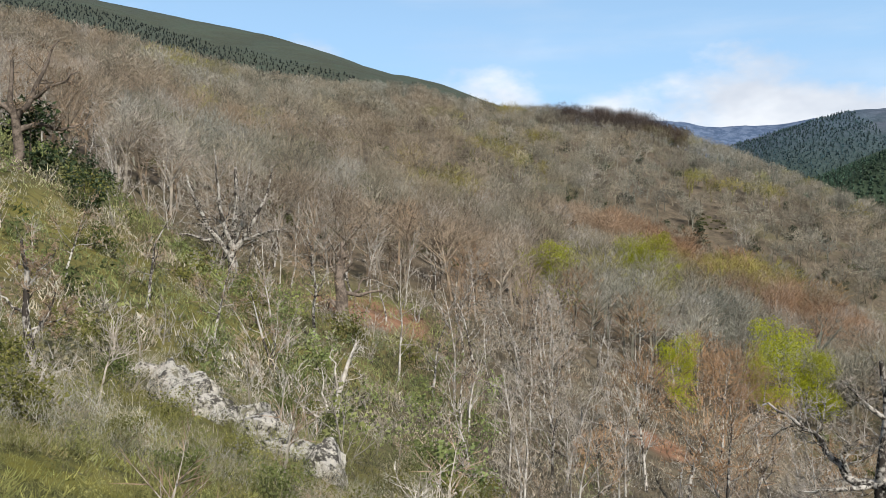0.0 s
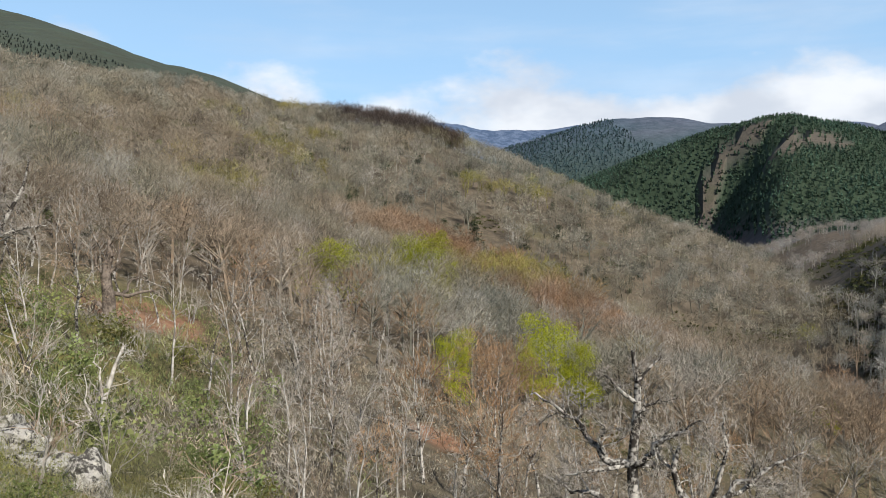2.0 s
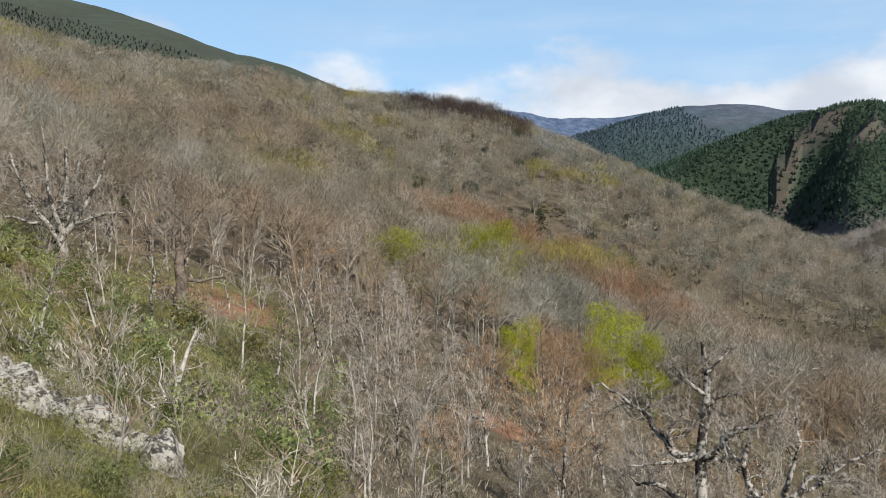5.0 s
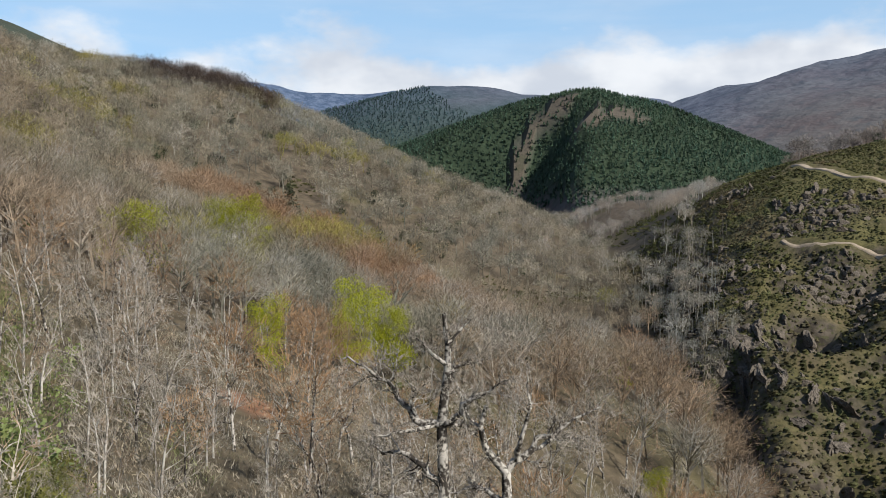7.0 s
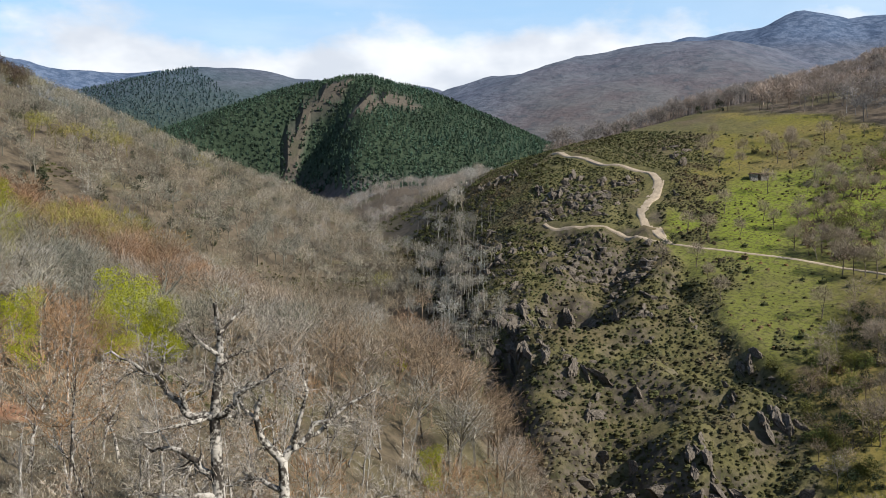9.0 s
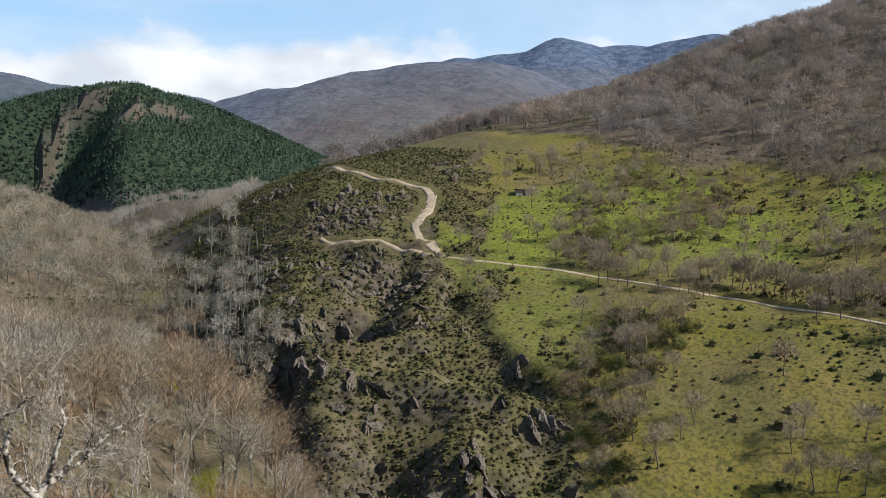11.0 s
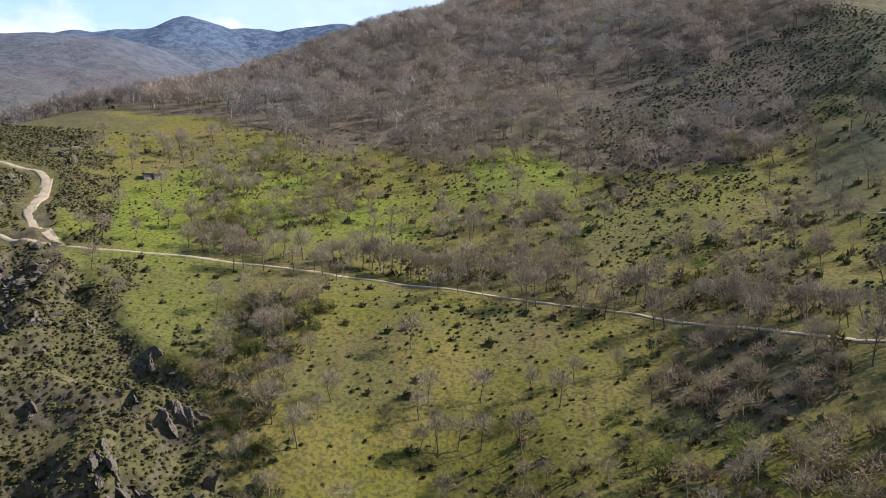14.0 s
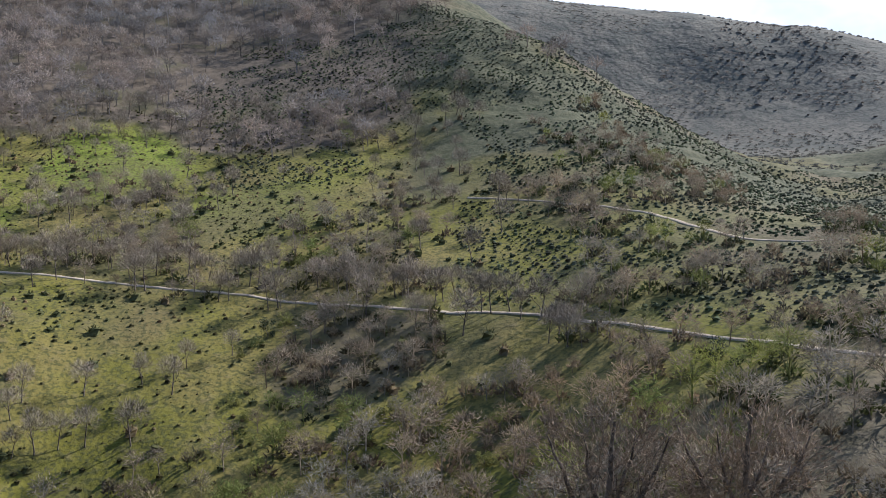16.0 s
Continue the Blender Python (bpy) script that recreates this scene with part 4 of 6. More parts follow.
# ---- shrubs and tussocks ----
TUSSOCKS = [shrub_shape(200 + k, 22, 0.55, 0.5, 0.45, 0.26) for k in range(5)]
CUSHIONS = [cushion_shape(230 + k, 2) for k in range(8)]
SPRIGS = [shrub_shape(270 + k, 15, 0.5, 0.6, 0.45, 0.3) for k in range(6)]
x, y = scatter(1.0, 70, 290, 60, 270, 7)
b, r, e, sp = sides(x, y)
keep = ((sp > 0.4) | ((spur_fringe(x, y) > 0.5) & (e > 0.5))) & (r > 125) & (fbm(x, y, 7, 3, 101) > -0.5) & off_road(x, y)
x, y = x[keep], y[keep]
rng = np.random.default_rng(19)
tint = blend(tint_of((0.07, 0.071, 0.031), x, y, 20, 0.35), tint_of((0.105, 0.086, 0.05), x, y, 21, 0.3), step(fbm(x, y, 14, 3, 102), 0.0, 0.35))
planted("spur_heath", CUSHIONS, x, y, rng.uniform(0.35, 0.8, len(x)) + 0.55 * (rng.random(len(x)) < 0.12), tint, WOODS, "low dark green heath shrubs on a rocky spur", "heath", 20)
x, y = scatter(1.5, 60, 330, -150, 190, 8)
b, r, e, sp = sides(x, y)
chance = np.random.default_rng(8).random(len(x))
bushy = step(fbm(x, y, 30, 4, 103), -0.05, 0.4) * 0.6 + 0.3
keep = (e > 0.5) & (sp < 0.5) & (chance < bushy) & (r < 345) & (b < 100) & off_road(x, y)
x, y = x[keep], y[keep]
rng = np.random.default_rng(21)
tint = blend(tint_of((0.088, 0.084, 0.032), x, y, 22, 0.35), tint_of((0.15, 0.105, 0.052), x, y, 23, 0.3), step(fbm(x, y, 16, 3, 104), 0.05, 0.4))
planted("pasture_tussocks", CUSHIONS, x, y, 0.22 + 0.75 * rng.random(len(x)) ** 2.2, tint, WOODS, "tufts and small bushes dotted over rough pasture", "tussocks", 22)
x, y = scatter(1.5, 60, 450, -330, 30, 9)
b, r, e, sp = sides(x, y)
lane_r = np.interp(b, [88.8, 99, 115, 129], [186, 167, 137, 116])
keep = (e > 0.5) & (b > 95 + 16 * fbm(x, y, 60, 4, 82)) & ((r > 235) | (b > 103)) & (r > lane_r + 4) & (b < 131) & (r > 80) & (r < 430) & off_road(x, y) & (fbm(x, y, 14, 3, 105) > -0.4)
x, y = x[keep], y[keep]
rng = np.random.default_rng(23)
tint = blend(tint_of((0.062, 0.073, 0.036), x, y, 24, 0.4), tint_of((0.085, 0.086, 0.054), x, y, 25, 0.4), step(fbm(x, y, 20, 3, 106), -0.05, 0.35))
planted("slope_heath", CUSHIONS, x, y, 0.3 + 0.85 * rng.random(len(x)) ** 1.8, tint, WOODS, "dark broom and heath on a dry slope", "heath", 24)
x, y = scatter(3.2, -60, 480, 60, 520, 10)
b, r, e, sp = sides(x, y)
keep = (e < 0.5) & (r > 75) & (r < 330) & (b > -40) & (b < 40) & (fbm(x, y, 18, 3, 107) > 0.25)
keep |= (b > 33) & (b < 47) & (r > 215) & (r < 480) & (e > 0.5) & (fbm(x, y, 16, 3, 108) > 0.0)
x, y = x[keep], y[keep]
rng = np.random.default_rng(25)
planted("wood_undergrowth", TUSSOCKS, x, y, rng.uniform(0.8, 2.0, len(x)), tint_of((0.084, 0.087, 0.035), x, y, 26, 0.35), WOODS, "green undergrowth among leafless trees", "undergrowth", 26)
x, y = scatter(1.0, -45, 25, 4, 80, 11)
b, r, e, sp = sides(x, y)
keep = (b > -33) & (b < 24) & (r > 4.5) & (r < 78) & ((fbm(x, y, 7, 3, 109) > -0.42 - 0.25 * step(r, 16, 11)) & ((r < 31) | (np.random.default_rng(12).random(len(x)) < 0.72)))
x, y, r = x[keep], y[keep], r[keep]
rng = np.random.default_rng(27)
tint = blend(tint_of((0.165, 0.175, 0.075), x, y, 28, 0.4), tint_of((0.26, 0.24, 0.195), x, y, 29, 0.4), step(fbm(x, y, 8, 3, 110) + 0.2 * step(r, 40, 14) + 0.5 * step(x, -4, 4), -0.05, 0.2))
near = r < 31
planted("broom_scrub", [tangle_shape(220 + k, 330, 0.25, 0.010) for k in range(8)], x[near], y[near], rng.uniform(0.55, 1.2, near.sum()) * np.clip(r[near] / 13, 0.5, 1), tint[near], WOODS, "tangled green and straw-coloured broom scrub on a bank", "scrub", 28)
planted("hollow_scrub", [tangle_shape(260 + k, 60, 0.4, 0.055) for k in range(8)], x[~near], y[~near], rng.uniform(0.6, 1.5, (~near).sum()), tint[~near], WOODS, "green and brown broom scrub in a hollow", "scrub", 29)

x, y = scatter(0.26, -30, 12, 3, 26, 16)
b, r, e, sp = sides(x, y)
keep = (b > -42) & (b < 10) & (r > 4) & (r < 22) & (fbm(x, y, 3, 3, 122) > -0.2)
x, y = x[keep], y[keep]
rng = np.random.default_rng(37)
tint = blend(tint_of((0.23, 0.24, 0.085), x, y, 56, 0.3), tint_of((0.31, 0.27, 0.18), x, y, 57, 0.3), step(fbm(x, y, 4, 3, 123), 0.0, 0.3))
planted("bank_grass", [shrub_shape(280 + k, 12, 0.25, 0.6, 0.55, 0.07) for k in range(5)], x, y, rng.uniform(0.18, 0.42, len(x)), tint, HEATH, "rough green and straw-coloured grass tufts on a bank", "grass", 39)

# leafy heath bushes over the slope above the hollow, and close before the eye
x, y = scatter(2.3, -50, 12, 8, 78, 30)
b, r, e, sp = sides(x, y)
chance = np.random.default_rng(61).random(len(x))
soft_heath = (b > -33) & (b < 3) & (r > 25) & (r < 76) & (chance < 0.34 + 0.5 * step(fbm(x, y, 12, 3, 124), -0.2, 0.2)) & (np.hypot(x + 5.5, y - 70) > 6)
x, y, r = x[soft_heath], y[soft_heath], r[soft_heath]
rng = np.random.default_rng(62)
tint = blend(tint_of((0.16, 0.185, 0.065), x, y, 61, 0.3), tint_of((0.2, 0.19, 0.125), x, y, 62, 0.3), step(fbm(x, y, 11, 3, 125), -0.05, 0.3))
planted("slope_bushes", [leafy_shape(640 + k, 230, 0.9, 0.75, 0.075, 0.06, 14) for k in range(6)], x, y, rng.uniform(0.8, 2.1, len(x)), tint, HEATH, "soft green and grey heath bushes on a steep slope", "bushes", 63)
x, y = scatter(0.95, -16, 6, 6, 26, 31)
b, r, e, sp = sides(x, y)
chance = np.random.default_rng(63).random(len(x))
close_heath = (b > -36) & (b < 6) & (r > 4.8) & (r < 25) & (chance < 0.62) & (np.hypot(x + 12, y - 20.5) > 2.6)
x, y, r = x[close_heath], y[close_heath], r[close_heath]
rng = np.random.default_rng(64)
tint = blend(tint_of((0.15, 0.155, 0.062), x, y, 64, 0.35), tint_of((0.25, 0.22, 0.165), x, y, 65, 0.35), step(fbm(x, y, 4, 3, 126), -0.1, 0.25))
planted("bank_heath", [joined((leafy_shape(660 + k, 260, 0.75, 0.6, 0.045, 0.04, 16), tangle_shape(670 + k, 150, 0.5, 0.014))) for k in range(6)], x, y, rng.uniform(0.45, 1.0, len(x)) * np.clip(r / 16, 0.5, 1), tint, HEATH, "dense olive and brown heather with dry stems on a bank", "heath", 65)

# ---- conifers on the far hills ----
PINES = [pine_shape(300 + k, 9, 1.0, 0.42) for k in range(5)]
x, y = scatter(4.7, 200, 900, 560, 1150, 12)
b, r, e, sp = sides(x, y)
rise = ground_z(x, y)
keep = (np.hypot(x - 650, y - 900) < 400) & (rise > 14 + 10 * fbm(x, y, 60, 2, 112)) & (~clearings(x, y) | (np.random.default_rng(66).random(len(x)) < 0.3)) & (r < 1130)
x, y = x[keep], y[keep]
rng = np.random.default_rng(29)
# pine green shifted slightly to blue, painting in some haze
planted("hill_pines", PINES, x, y, rng.uniform(3.6, 5.8, len(x)), tint_of((0.048, 0.08, 0.054), x, y, 30, 0.3), WOODS, "dense dark green pine plantation on a rounded hill", "pine wood", 30)
x, y = scatter(9.0, -900, 260, 640, 1620, 13)
b, r, e, sp = sides(x, y)
keep = (b > -36) & (b < 9) & (r > 900) & (ground_z(x, y) < (0.258 - 0.0036 * (b + 20)) * r + 14 * fbm(x, y, 190, 4, 113))
x, y = x[keep], y[keep]
planted("ridge_pines", PINES, x, y, np.random.default_rng(31).uniform(2.6, 4.4, len(x)), tint_of((0.028, 0.036, 0.033), x, y, 32, 0.3), WOODS, "dark pine forest along a mountain shoulder", "pine wood", 32)
x, y = scatter(8.8, 350, 1250, 1250, 2100, 14)
b, r, e, sp = sides(x, y)
keep = (b > 14) & (b < 36) & (r > 1300) & (r < 2050) & (ground_z(x, y) < 265 + 60 * fbm(x, y, 200, 3, 114)) & (fbm(x, y, 220, 4, 115) < 0.25)
x, y = x[keep], y[keep]
# the blue in this green is distance haze put into the tint
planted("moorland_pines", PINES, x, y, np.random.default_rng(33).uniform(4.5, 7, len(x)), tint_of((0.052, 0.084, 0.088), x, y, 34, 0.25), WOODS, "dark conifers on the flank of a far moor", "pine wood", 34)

# scrub on the moor beyond the rocky ridge
x, y = scatter(5.2, 380, 1000, -700, -150, 15)
b, r, e, sp = sides(x, y)
keep = (b > 99) & (b < 134) & (r > 440) & (r < 990) & (fbm(x, y, 45, 4, 118) > 0.0 - 0.25 * step(r, 760, 660))
x, y = x[keep], y[keep]
rng = np.random.default_rng(35)
planted("moor_scrub", SPRIGS, x, y, rng.uniform(0.9, 2.8, len(x)), blend(tint_of((0.085, 0.084, 0.078), x, y, 54, 0.3), tint_of((0.13, 0.112, 0.098), x, y, 55, 0.3), step(fbm(x, y, 90, 3, 119), -0.05, 0.25)), HEATH, "dark scrub and bare thicket on a moorland slope", "scrub", 36)


# ---- things of their own ----
def part(name, arrays, mat, parent, label="", smooth=False):
    """One mesh under a thing."""
    me = arrays if isinstance(arrays, bpy.types.Mesh) else fast_mesh(name, arrays[0], arrays[1], mat, smooth=smooth)
    ob = new(name, me)
    ob.parent = parent
    if label:
        ob["label"] = label
    return ob


def stand(x, y, turn=0.0, size=1.0, sink=0.0, tilt=0.0):
    return Matrix.LocRotScale((x, y, float(ground_z(x, y)) - sink), Euler((radians(tilt), 0, radians(turn))), (size, size, size))


def tree_kind(name, wood, twigs, bark, twig_mat, label, category, group):
    t = new(name)
    tagged(t, label, category, group)
    part("trunk", wood, bark, t, smooth=True)
    part("crown", twigs, twig_mat, t)
    return t


def put(kind, m):
    """A further thing like this one at the pose m, size included."""
    made = copy_thing(kind, Matrix.Identity(4))
    made.matrix_basis = m
    return made


def parked(kinds):
    """Takes the first of each kind out of the scene once its copies stand."""
    for k in kinds:
        for o in (*k.children_recursive, k):
            bpy.data.objects.remove(o)


def thickened(pair, seed, tall, n, width):
    """The same tree with more fine twigs about its crown."""
    wood, (v, f) = pair
    rng, more = random.Random(seed), Build()
    crown_twigs(more, rng, Vector((0, 0, tall * 0.62)), tall * 0.3, tall * 0.34, n, tall * 0.08, width)
    a, g = more.arrays()
    return wood, (np.vstack([v, a]), np.vstack([f, g + len(v)]))


bank_trees = [tree_kind("bare_tree", *thickened(tree_shape(400 + k, 6.5, 0.10, 0.3, FINE, 0.36, 0.06, 5), k, 6.5, 150, 0.024), BARK, (TWIG, TWIG_PALE)[k % 2], "grey leafless oak with crooked twiggy branches in a wood", "tree", "bare trees below the bank") for k in range(6)]
slim_trees = [tree_kind("slender_tree", *tree_shape(420 + k, 7.0, 0.075, 0.25, SLIM, 0.2, 0.08, 5), BARK_PALE, TWIG_PALE, "slender leafless tree with a pale whitish trunk", "tree", "slender pale trees below the bank") for k in range(5)]
vase_trees = [tree_kind("many_stemmed_tree", *tree_shape(440 + k, 5.0, 0.10, 0.2, mixed(SLIM, 1.2), 0.08, 0.10, 4, stems=5), BARK_PALE, TWIG_PALE, "pale grey leafless tree of many upright stems", "tree", "many-stemmed trees below the bank") for k in range(3)]
rust_trees = [tree_kind("budding_tree", *thickened(tree_shape(460 + k, 7.5, 0.09, 0.25, FINE, 0.15, 0.10, 5), k, 7.5, 420, 0.04), BARK, TWIG_RUST, "russet budding tree with fine dense twigs", "tree", "budding trees in the hollow") for k in range(3)]
LIMES = ((29.7, 79, 1.05), (33, 79, 0.85), (27.5, 78, 0.6), (18.9, 72, 0.7), (28, 120, 1.15), (25, 119, 0.95), (12, 94, 0.95), (9.5, 96, 0.75), (31, 122, 0.7), (95, 148, 0.6), (90, 152, 0.5), (70, 62, 0.5), (62, 100, 0.5), (83, 125, 0.5), (86, 122, 0.42), (80, 108, 0.42), (66, 86, 0.45), (51, 62, 0.5))
x, y = scatter(3.2, -60, 110, 10, 118, 21)
b, r, e, sp = sides(x, y)
chance = np.random.default_rng(41).random(len(x))
keep = (r < 108) & (b < 56) & (((b > 0.5) & (r > 25)) | ((b > -32) & (r > 72)) | ((b > -32) & (r > 34) & (chance < 0.10)))
keep &= (np.hypot(x - 14, y - 29) > 4.5) & (np.hypot(x - 17, y - 30) > 4.5) & (chance < 0.93)
for lx, ly, s in LIMES[:4]:  # low growth before the trees in leaf
    lb, lr = math.degrees(math.atan2(lx, ly)), math.hypot(lx, ly)
    keep &= ~((np.abs(b - lb) < 2.2) & (r > lr - 22) & (r < lr + 3))
rng = random.Random(42)
places = sorted(zip(r[keep], x[keep], y[keep], b[keep]))
for r1, x1, y1, b1 in places[:300]:
    roll = rng.random()
    kinds = slim_trees if roll < 0.34 else vase_trees if roll < 0.46 else rust_trees if roll < 0.46 + 0.06 * (b1 > 8) + 0.05 * (r1 > 60) + 0.5 * (12 < b1 < 21 and 62 < r1 < 95) else bank_trees
    size = rng.uniform(0.7, 1.15) * (0.85 if r1 < 40 else 1.05)
    put(rng.choice(kinds), stand(x1, y1, rng.uniform(0, 360), size, 0.1, rng.uniform(-4, 4)))
for x1, y1, s in ((21.0, 73.5, 0.85), (23.5, 75, 0.85), (25.2, 76, 0.95), (26.2, 74, 0.75), (22.2, 73.5, 0.7), (24.5, 72, 0.6), (26.5, 71, 0.6), (28.0, 73, 0.55), (53, 60, 0.75)):
    put(rng.choice(rust_trees), stand(x1, y1, rng.uniform(0, 360), s, 0.1))
rest = np.array([(p[1], p[2]) for p in places[300:]])
if len(rest):
    rx, ry = rest[:, 0], rest[:, 1]
    planted("hollow_woods", MID_TREES, rx, ry, np.random.default_rng(43).uniform(5.5, 9, len(rx)), singled(blend(tint_of(GREY, rx, ry, 36), tint_of(BROWN, rx, ry, 37), step(fbm(rx, ry, 25, 3, 120), -0.1, 0.2)), 73), WOODS, "bare grey and brown oaks filling a hollow", "woods", 38)

# trees standing singly on the pasture and along the lane
def broad_tree(seed, tall, girth, n, width):
    """A broad pasture tree: wood, and a rounded crown of twigs round it."""
    (wood, f), _ = tree_shape(seed, tall, girth, 0.24, [(11, (25, 65), 0.42, 2, 3, 0.26, 0), (3, (25, 60), 0.5, 1, 3, 0.3, 0)], 0.12, 0.09, 5)
    rng, twigs = random.Random(seed), Build()
    crown_twigs(twigs, rng, Vector((0, 0, tall * 0.62)), tall * rng.uniform(0.28, 0.38), tall * 0.32, n, tall * 0.13, width)
    return (wood, f), twigs.arrays()


meadow_trees = [tree_kind("pasture_tree", *broad_tree(480 + k, 8.2, 0.14, 760, 0.058), BARK_DARK, TWIG_MEADOW, "leafless brown-grey oak standing on green pasture", "tree", "oaks on the pasture") for k in range(6)]
SINGLE = ((166, 43), (216, 122), (206, 111), (232, 116), (170, 108), (173, 87), (208, 99), (212, 92), (256, 132), (230, 31), (229, 50), (271, 68), (159, 61), (135, 54), (140, 35), (141, 32), (142, 29),
          (142, 25), (140, 18), (154, 18), (158, 11), (151, 36), (203, 133), (176, 128), (147, 62), (139, 60), (208, 64), (202, 74), (207, 61), (209, 50))
rng = random.Random(44)
for x1, y1 in SINGLE:
    put(rng.choice(meadow_trees), stand(x1, y1, rng.uniform(0, 360), rng.uniform(0.62, 0.98), 0.1))
x, y = scatter(8.5, 120, 330, -70, 190, 22)
b, r, e, sp = sides(x, y)
lane_r = np.interp(b, [47, 55, 65.6, 75.6, 88.8, 99, 115, 129], [258, 240, 222, 205.5, 186, 167, 137, 116])
chance = np.random.default_rng(45).random(len(x))
keep = (e > 0.5) & (sp < 0.5) & (r > 150) & (r < 335) & (np.abs(r - lane_r) > 5) & (b < 108) & (chance < np.where(r > lane_r, 0.30 + 0.35 * step(r, 250, 310), 0.10))
for x1, y1 in list(zip(x[keep], y[keep]))[:270]:
    put(rng.choice(meadow_trees), stand(x1, y1, rng.uniform(0, 360), rng.uniform(0.6, 1.1), 0.1))
for k, b1 in enumerate(np.arange(62.5, 112, 0.62)):
    r1 = float(np.interp(b1, [47, 55, 65.6, 75.6, 88.8, 99, 115, 129], [258, 240, 222, 205.5, 186, 167, 137, 116])) + rng.choice((-4.5, 5.0, 6.5)) + rng.uniform(-1, 1)
    if rng.random() < 0.8:
        put(rng.choice(meadow_trees), stand(r1 * math.sin(radians(b1)), r1 * math.cos(radians(b1)), rng.uniform(0, 360), rng.uniform(0.75, 1.15), 0.1))

# evergreens, and trees already in leaf
evergreens = []
for k in range(3):
    t = tagged(new("evergreen_bush"), "dark green leafy evergreen bush among bare trees", "bush", "evergreen bushes")
    part("stem", tree_shape(500 + k, 2.6, 0.10, 0.2, mixed(COARSE, 0.6), 0.15, 0.1, 4)[0], BARK_DARK, t)
    part("foliage", leafy_shape(500 + k, 1000, 3.2, 1.9, 0.17, 0.12, 11), LEAF_DARK, t)
    evergreens.append(t)
rng = random.Random(46)
for x1, y1, s in ((80.6, 281, 2.0), (76, 283, 1.5), (117, 269, 1.5), (120, 266, 1.0), (105, 374, 1.6), (40, 278, 1.6), (52, 300, 1.3), (-24, 52, 1.4), (-22, 55, 1.0), (-20, 50, 0.8), (16, 33, 0.6), (255, 22, 1.3), (262, 6, 1.5), (248, 23, 1.4), (269, 90, 1.5), (266, 87, 1.2),
                (272, 161, 1.0), (290, 229, 1.2), (344, 220, 1.6), (337, 226, 1.2), (143, -11, 1.0), (166, -3, 1.1), (207, -75, 1.5), (175, -81, 1.3), (201, -71, 1.2), (145, 71, 1.0), (139, 66, 1.1), (168, 75, 0.9), (156, 81, 0.8), (196, 139, 0.9), (193, 140, 0.7), (105, -59, 1.0), (275, 9, 1.2)):
    put(rng.choice(evergreens), stand(x1, y1, rng.uniform(0, 360), s, 0.15))
x, y = scatter(14, 20, 320, 200, 520, 23)
b, r, e, sp = sides(x, y)
keep = (e < 0.5) & (r > 270) & (r < 470) & (b > 3) & (b < 33) & (fbm(x, y, 45, 3, 121) > -0.18)
for x1, y1 in list(zip(x[keep], y[keep]))[::2][:110]:
    put(rng.choice(evergreens), stand(x1, y1, rng.uniform(0, 360), rng.uniform(0.9, 1.7), 0.15))
limes = []
for k in range(3):
    t = tagged(new("leafing_tree"), "tree in fresh lime-green spring leaf", "tree", "trees in fresh leaf")
    part("trunk", tree_shape(520 + k, 8.0, 0.11, 0.25, mixed(MIDDLE, 0.7), 0.10, 0.1, 5)[0], BARK, t)
    part("crown", leafy_shape(520 + k, 9500, 9.2, 2.9, 0.115, 0.1, 24), LEAF_LIME, t)
    limes.append(t)
for x1, y1, s in LIMES:
    put(rng.choice(limes), stand(x1, y1, rng.uniform(0, 360), s, 0.1))
x, y = scatter(3.1, 100, 190, 30, 120, 26)
b, r, e, sp = sides(x, y)
chance = np.random.default_rng(51).random(len(x))
gully_keep = (e > 0.5) & (sp < 0.6) & (np.abs(b - np.interp(r, GULLY_LINE[0], GULLY_LINE[1])) < 3.0) & (r > 126) & (r < 198) & (chance < 0.85)
GULLY = list(zip(x[gully_keep], y[gully_keep]))[:230]
greens = []
for k in range(3):
    t = tagged(new("green_bush"), "rounded olive-green bush coming into leaf", "bush", "green bushes")
    part("stem", tree_shape(540 + k, 1.6, 0.05, 0.15, mixed(COARSE, 0.6), 0.15, 0.1, 3)[0], BARK_DARK, t)
    part("foliage", leafy_shape(540 + k, 700, 1.7, 1.25, 0.13, 0.1, 14), (LEAF_GORSE, LEAF_BROOM, LEAF_GORSE)[k], t)
    greens.append(t)
brooms = []
for k in range(4):
    t = tagged(new("broom_bush"), "dense olive-green broom bush on a scrubby bank", "bush", "broom bushes on the bank")
    part("stem", tree_shape(580 + k, 1.5, 0.03, 0.1, mixed(COARSE, 0.7), 0.15, 0.1, 3, stems=3)[0], BARK_DARK, t)
    part("foliage", leafy_shape(580 + k, 1700, 1.5, 1.2, 0.08, 0.08, 20), (LEAF_BROOM, LEAF_GORSE)[k % 2], t)
    brooms.append(t)
x, y = scatter(1.9, -22, 8, 8, 34, 29)
b, r, e, sp = sides(x, y)
chance = np.random.default_rng(54).random(len(x))
keep = (b > -31) & (b < 9) & (r > 8.5) & (r < 34) & (chance < 0.5) & (np.hypot(x + 5.6, y - 22.6) > 2.6)
for x1, y1 in list(zip(x[keep], y[keep]))[:90]:
    put(rng.choice(brooms), stand(x1, y1, rng.uniform(0, 360), rng.uniform(0.35, 0.85) * min(1.0, math.hypot(x1, y1) / 18), 0.08))
